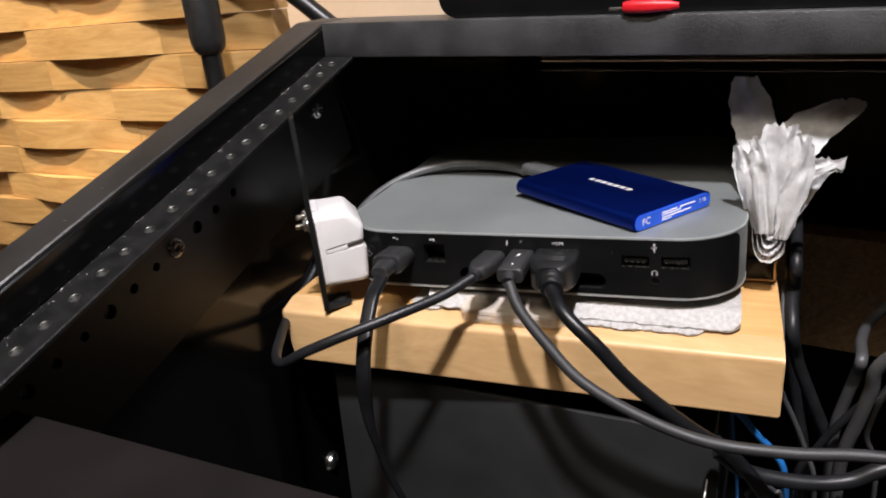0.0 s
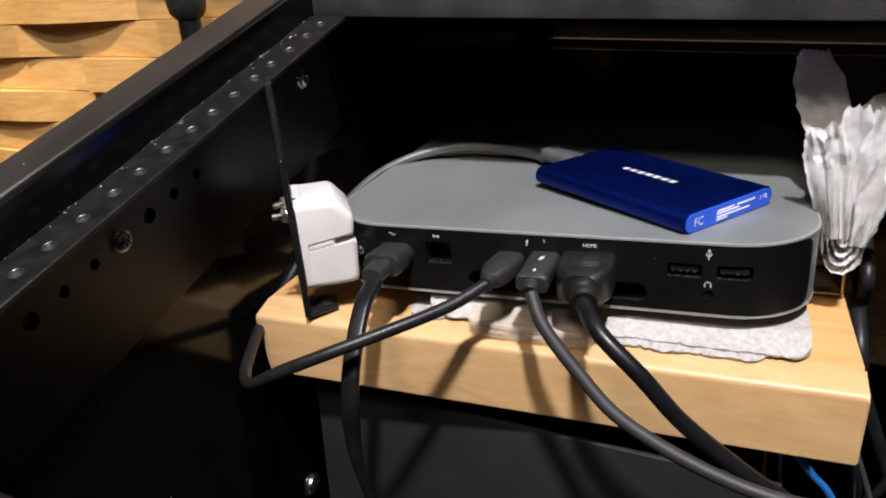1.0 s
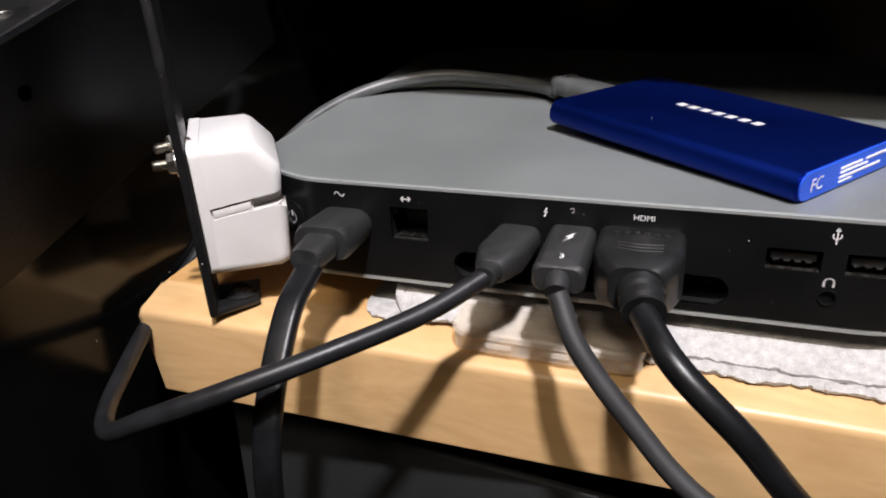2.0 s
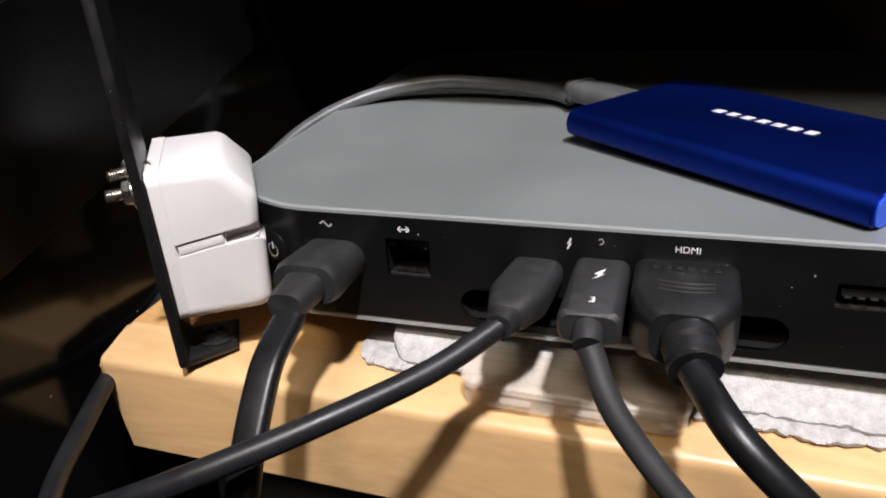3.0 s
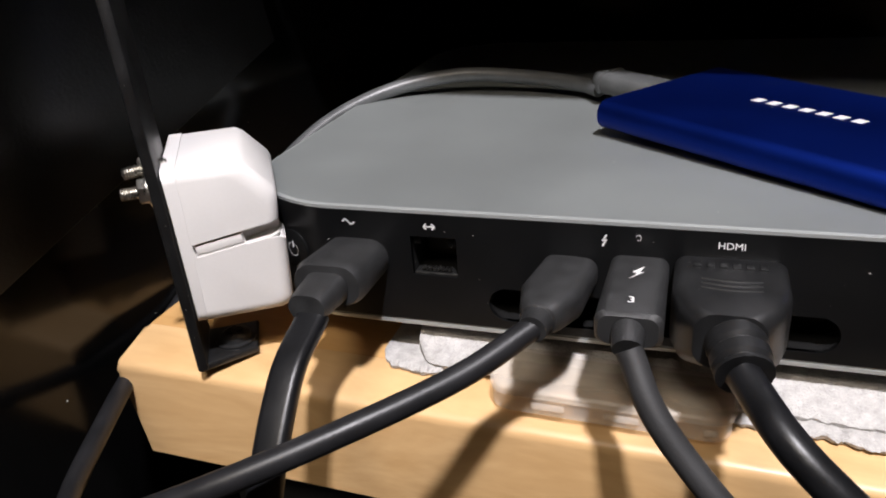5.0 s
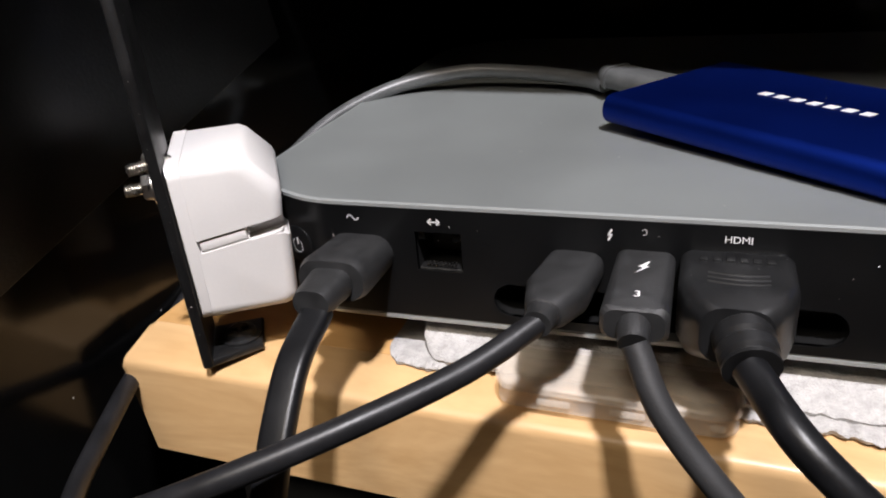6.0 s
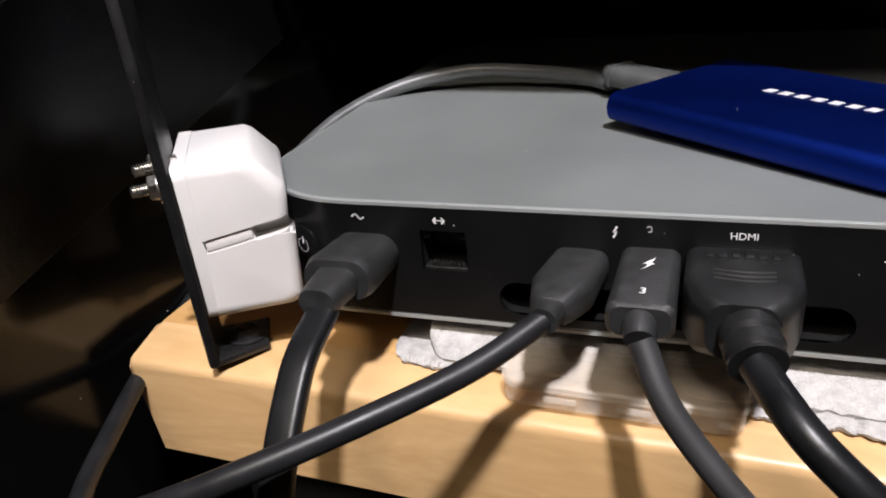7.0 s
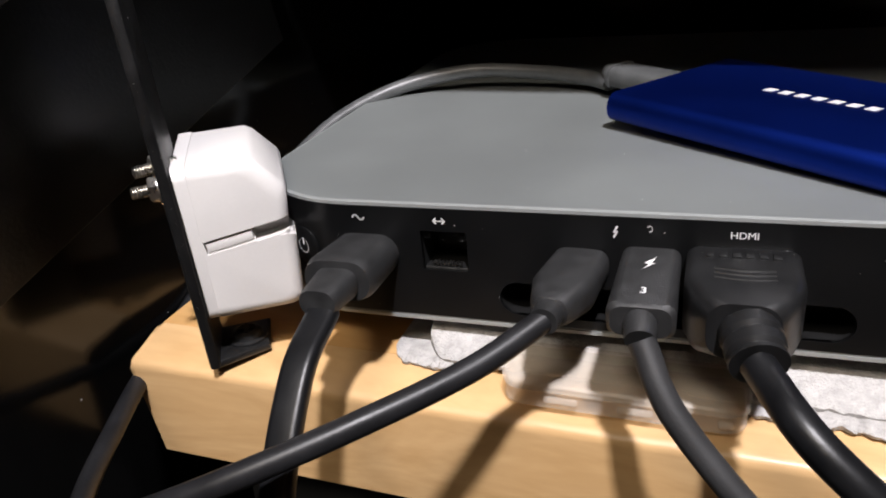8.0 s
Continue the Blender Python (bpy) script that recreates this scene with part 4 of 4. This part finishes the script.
part("right_petal", foam_ribbon([(0.2215, 0.0440, 0.0220), (0.2263, 0.0440, 0.0409), (0.2304, 0.0440, 0.0521), (0.2338, 0.0440, 0.0578)], [0.006, 0.018, 0.022, 0.014], 35, fold=0.0010), FOAM, bundle, m=pose(0, 0.0045, 0))
part("thin_strip", foam_ribbon([(0.2217, 0.0420, 0.0457), (0.2299, 0.0420, 0.0510), (0.2386, 0.0420, 0.0548), (0.2449, 0.0420, 0.0577)], [0.005, 0.006, 0.006, 0.005], 41, thick=0.0022, fold=0.0003, flat=(0.2, 0, 1)), FOAM, bundle)
part("tall_strip", foam_ribbon([(0.209, 0.058, 0.035), (0.208, 0.074, 0.058), (0.2050, 0.086, 0.074), (0.2010, 0.092, 0.0905)], [0.013, 0.015, 0.021, 0.021, 0.012], 4, fold=0.0012), FOAM, bundle)
part("side_strip", foam_ribbon([(0.219, 0.058, 0.045), (0.226, 0.068, 0.060), (0.238, 0.080, 0.070), (0.250, 0.086, 0.078)], [0.018, 0.026, 0.030, 0.030, 0.016], 5, fold=0.0014), FOAM, bundle)
clip = thing("metal_frame_clip", pose(0.2125, 0.056, -0.0100), "small black block in a thin brass frame", "clip")
part("block", box(-0.007, 0.006, 0.0, 0.004, 0.0008, 0.012, 0.0004), PANEL, clip)
fr = box(-0.0075, 0.0075, -0.0005, 0.006, 0.0, 0.0009, 0.0002)
box(0.0062, 0.0075, -0.0005, 0.006, 0.0009, 0.0125, 0.0002, bm=fr)
part("frame", fr, BRASS, clip)

# ---------------------------------------------------------------- behind and above the desk
monitor = thing("monitor", DESK @ pose(0.062, 0.0725, 0.0380, -6, 0, 0), "large black monitor with rounded corners on the desk top", "monitor")
part("housing", upright(prism(rounded(0.0, 0.62, 0.0, 0.36, 0.010, 6), -0.030, 0.0, bevel=0.002)), PANEL, monitor)
part("screen", box(0.012, 0.608, -0.0008, -0.0002, 0.012, 0.348), BLACK_GLOSS, monitor, "switched-off dark screen")
clamp = thing("red_clip", DESK @ pose(0.164, 0.0672, 0.0378), "small red plastic crocodile clip on the desk edge", "clip")
part("boot", loft([[(x, y * w, 0.0035 + z * w) for y, z in rrect(0.0085, 0.0060, 0.0022)] for x, w in ((0.0, 0.75), (0.004, 1.0), (0.014, 1.0), (0.022, 0.75), (0.026, 0.45))]), RED, clamp)
part("jaw", box(-0.007, 0.0, -0.0015, 0.0015, 0.0020, 0.0034, 0.0003), STEEL, clamp)
stand = thing("microphone_stand", pose(-0.2770, 0.2850, -0.76, 0, 0, 0), "black steel microphone stand with a worn grip", "stand")
part("pole", turned([(0.0098, 0.02), (0.0098, 1.15)], 20), RAIL_BLACK, stand)
part("grip", turned([(0.0110, 0.862), (0.0150, 0.867), (0.0168, 0.875), (0.0168, 0.930), (0.0155, 0.938), (0.0125, 0.942), (0.0125, 1.30)], 24), PLUG, stand, "thick worn black grip")
part("foot", turned([(0.13, 0.0), (0.13, 0.012), (0.02, 0.025)], 32), RAIL_BLACK, stand)
arm = thing("boom_arm", pose(0, 0, 0), "thin black boom arm behind the desk", "stand")
part("tube", tube([(-0.140, 0.33, 0.095), (-0.30, 0.31, 0.24), (-0.46, 0.285, 0.385)], 0.0085, 14), RAIL_BLACK, arm)
part("footing", tube([(-0.140, 0.33, 0.095), (-0.140, 0.332, -0.76)], 0.0085, 14), RAIL_BLACK, arm)
# dim pieces deep inside the bay
# block added in place of a faint reddish patch deep in the bay
part_ob = part("reddish_patch_block", box(-0.035, 0.035, 0.0, 0.03, -0.05, 0.045, 0.002), MAPLE_END, m=pose(-0.050, 0.38, 0.0))
tagged(part_ob, "maple block standing in for a faint reddish patch at the bay's back", "wood block")
part_ob = part("wood_board", box(-0.075, 0.07, 0.0, 0.02, -0.055, 0.055, 0.001), MAPLE_END, m=pose(0.300, 0.30, -0.13, 8, 4, -6))
tagged(part_ob, "dim reddish wooden board in the shadow behind the shelf", "wood board")


def loose_cable(name, pts, r, mat, label):
    c = thing(name, pose(0, 0, 0), label, "cable", "loose cables")
    part("lead", tube(curve_points(pts), r, 16), mat, c)
    return c


loose_cable("loose_cable", [(0.226, 0.08, -0.02), (0.223, 0.028, -0.051), (0.225, 0.032, -0.063), (0.232, 0.036, -0.081), (0.239, 0.04, -0.102), (0.245, 0.044, -0.126), (0.249, 0.064, -0.2), (0.255, 0.074, -0.31)], 0.0014, GREY_WIRE, "thin grey cable beside the wooden shelf")
loose_cable("loose_cable", [(0.235, 0.16, 0.02), (0.23, 0.07, -0.0), (0.231, 0.074, -0.021), (0.231, 0.078, -0.046), (0.233, 0.082, -0.073), (0.238, 0.086, -0.104), (0.244, 0.09, -0.138), (0.248, 0.110, -0.2), (0.254, 0.120, -0.31)], 0.0032, RUBBER, "black cable hanging behind the shelf end")
loose_cable("loose_cable", [(0.231, 0.12, -0.005), (0.229, 0.055, -0.031), (0.233, 0.059, -0.056), (0.242, 0.063, -0.082), (0.252, 0.067, -0.11), (0.259, 0.071, -0.14), (0.263, 0.091, -0.2), (0.269, 0.101, -0.31)], 0.0034, RUBBER, "thick black cable in the bay")
loose_cable("loose_cable", [(0.37, 0.30, -0.05), (0.320, 0.22, -0.075), (0.285, 0.16, -0.080), (0.268, 0.09, -0.058), (0.262, 0.05, -0.048), (0.261, 0.054, -0.06), (0.258, 0.058, -0.078), (0.255, 0.062, -0.099), (0.255, 0.066, -0.126), (0.259, 0.086, -0.2), (0.265, 0.096, -0.31)], 0.003, GREY_WIRE, "stiff grey cable leaning in the bay")
loose_cable("loose_cable", [(0.31, 0.1, -0.03), (0.273, 0.04, -0.06), (0.265, 0.044, -0.07), (0.254, 0.048, -0.089), (0.245, 0.052, -0.109), (0.237, 0.056, -0.133), (0.241, 0.076, -0.2), (0.247, 0.086, -0.31)], 0.0022, RUBBER, "thin black cable crossing the bay")
loose_cable("loose_cable", [(0.31, -0.03, 0.03), (0.275, -0.026, 0.008), (0.257, -0.02, -0.012), (0.255, -0.016, -0.028), (0.252, -0.012, -0.047), (0.249, -0.008, -0.064), (0.248, -0.004, -0.084), (0.249, 0.0, -0.11), (0.253, 0.020, -0.2), (0.259, 0.030, -0.31)], 0.0029, GREY_WIRE, "grey cable crossing in front of the tangle")
loose_cable("loose_cable", [(0.195, -0.03, -0.058), (0.208, -0.026, -0.07), (0.232, -0.022, -0.075), (0.25, -0.018, -0.074), (0.266, -0.014, -0.067), (0.30, -0.005, -0.062), (0.35, 0.0, -0.10), (0.36, 0.01, -0.312)], 0.0036, RUBBER, "thick black cable lying across the bay")
loose_cable("loose_cable", [(0.203, 0.035, -0.077), (0.208, 0.039, -0.085), (0.215, 0.043, -0.097), (0.224, 0.047, -0.11), (0.231, 0.051, -0.13), (0.235, 0.071, -0.2), (0.241, 0.081, -0.31)], 0.002, BLUE_WIRE, "bright blue cable under the shelf")
loose_cable("loose_cable", [(0.201, 0.045, -0.085), (0.202, 0.049, -0.094), (0.203, 0.053, -0.108), (0.205, 0.057, -0.124), (0.209, 0.077, -0.2), (0.215, 0.087, -0.31)], 0.001, BLUE_WIRE, "thin blue wire under the shelf")
loose_cable("loose_cable", [(0.208, -0.02, -0.088), (0.211, -0.016, -0.087), (0.216, -0.012, -0.087), (0.221, -0.008, -0.093), (0.225, -0.004, -0.105), (0.229, 0.016, -0.2), (0.235, 0.026, -0.31)], 0.0011, GREY_WIRE, "thin grey wire bent into a loop")
loose_cable("loose_cable", [(0.30, -0.02, 0.02), (0.268, -0.006, -0.025), (0.259, 0.0, -0.057), (0.262, 0.004, -0.072), (0.266, 0.008, -0.087), (0.270, 0.028, -0.2), (0.276, 0.038, -0.31)], 0.0012, GREY_WIRE, "thin pale wire at the edge of the tangle")
sheet = part("paper_sheet", box(0.2235, 0.2242, -0.02, 0.06, -0.24, -0.172), PAPER, m=DESK)
tagged(sheet, "white paper edge beside the equipment case", "paper")
# added behind the rear gap so that less of the bright wall shows
tagged(part("gap_dimming_board", box(-0.03, 0.46, 0.452, 0.470, -0.80, -0.0418, 0.001), DULL_WOOD, m=DESK), "dark board added behind the desk to dim the wall in the gap", "board")


# ---------------------------------------------------------------- dust
def flecks(name, n, spot, seed, size, label):
    """Tiny pale dust flecks; spot(r) gives a place and a normal."""
    r = random.Random(seed)
    verts, faces = [], []
    for _ in range(n):
        p, nor = spot(r)
        nor = Vector(nor).normalized()
        a = nor.orthogonal().normalized()
        b = nor.cross(a)
        t = r.uniform(0, 6.28)
        a, b = a * math.cos(t) + b * math.sin(t), b * math.cos(t) - a * math.sin(t)
        s = size * r.uniform(0.35, 1.0) ** 2
        w = s * r.uniform(0.25, 0.8)
        c = Vector(p) + nor * 0.00012
        k = len(verts)
        verts += [c - a * s, c - b * w, c + a * s, c + b * w, c + nor * s * 0.5]
        faces += [(k, k + 1, k + 4), (k + 1, k + 2, k + 4), (k + 2, k + 3, k + 4), (k + 3, k, k + 4)]
    me = bpy.data.meshes.new(name)
    me.from_pydata(verts, [], faces)
    me.materials.append(DUST)
    return tagged(new(name, me), label, "dust", kind="stuff")


DUST = material("pale_dust", (0.55, 0.53, 0.5), 0.9, var=0.1)


def on_desk(m, x, y, z, nor):
    return m @ Vector((x, y, z)), m.to_3x3() @ Vector(nor)


flecks("dust", 90, lambda r: ((r.uniform(0.01, 0.19), r.uniform(0.004, 0.11), Z1), (0, 0, 1)), 1, 0.00030, "pale dust flecks on the computer top")
flecks("dust", 34, lambda r: ((r.uniform(0.03, 0.18), 0.0 - 0.0003, r.uniform(0.005, 0.031)), (0, -1, 0)), 2, 0.00022, "pale dust flecks on the port panel")
flecks("dust", 70, lambda r: on_desk(RAIL, r.uniform(-0.0096, -0.0045), r.uniform(-0.19, 0.06), 0.0, (0, 0, 1)), 3, 0.00050, "pale dust and scratches along the rack rail")
flecks("dust", 60, lambda r: on_desk(RAIL, -0.0120, r.uniform(-0.19, 0.06), r.uniform(0.001, 0.015), (1, 0, 0)), 4, 0.00030, "pale dust specks on the black side board")
flecks("dust", 50, lambda r: on_desk(DESK, -0.0100, r.uniform(-0.15, 0.10), r.uniform(-0.24, -0.06), (1, 0, 0)), 5, 0.00035, "pale dust specks on the inner side of the bay")
flecks("dust", 30, lambda r: on_desk(RAIL, r.uniform(-0.030, -0.013), r.uniform(-0.19, 0.06), 0.0170, (0, 0, 1)), 6, 0.00030, "pale dust specks on the sloping board edge")
flecks("dust", 40, lambda r: on_desk(PUSH, r.uniform(0.0, 0.0028), 0.0, r.uniform(0.0, 0.095), (0, -1, 0)), 7, 0.00016, "pale wear marks on the bracket edge")
flecks("dust", 18, lambda r: on_desk(drive.matrix_basis, r.uniform(-0.04, 0.04), r.uniform(-0.023, 0.023), 0.0080, (0, 0, 1)), 8, 0.00016, "pale dust flecks on the drive")
flecks("dust", 40, lambda r: ((r.uniform(0.110, 0.128), -r.uniform(0.001, 0.016), 0.0268), (0, 0, 1)), 9, 0.00016, "pale dust flecks on the video plug")
flecks("dust", 24, lambda r: ((r.uniform(0.027, 0.041), -r.uniform(0.001, 0.014), 0.0252), (0, 0, 1)), 10, 0.00016, "pale dust flecks on the mains plug")
flecks("dust", 110, lambda r: on_desk(RAIL, -0.0096 + abs(r.gauss(0, 0.0012)), r.uniform(-0.19, 0.06), 0.0, (0, 0, 1)), 11, 0.00042, "line of pale dust where rail meets board")
hair = part("hair", tube(curve_points([(0.1000, -0.00055, 0.0302), (0.1006, -0.0006, 0.0306), (0.1010, -0.0006, 0.0301), (0.1009, -0.0006, 0.0294), (0.1003, -0.0005, 0.0292)], 6), 0.00008, 5), DUST)
tagged(hair, "tiny curled pale fibre on the port panel", "fibre")
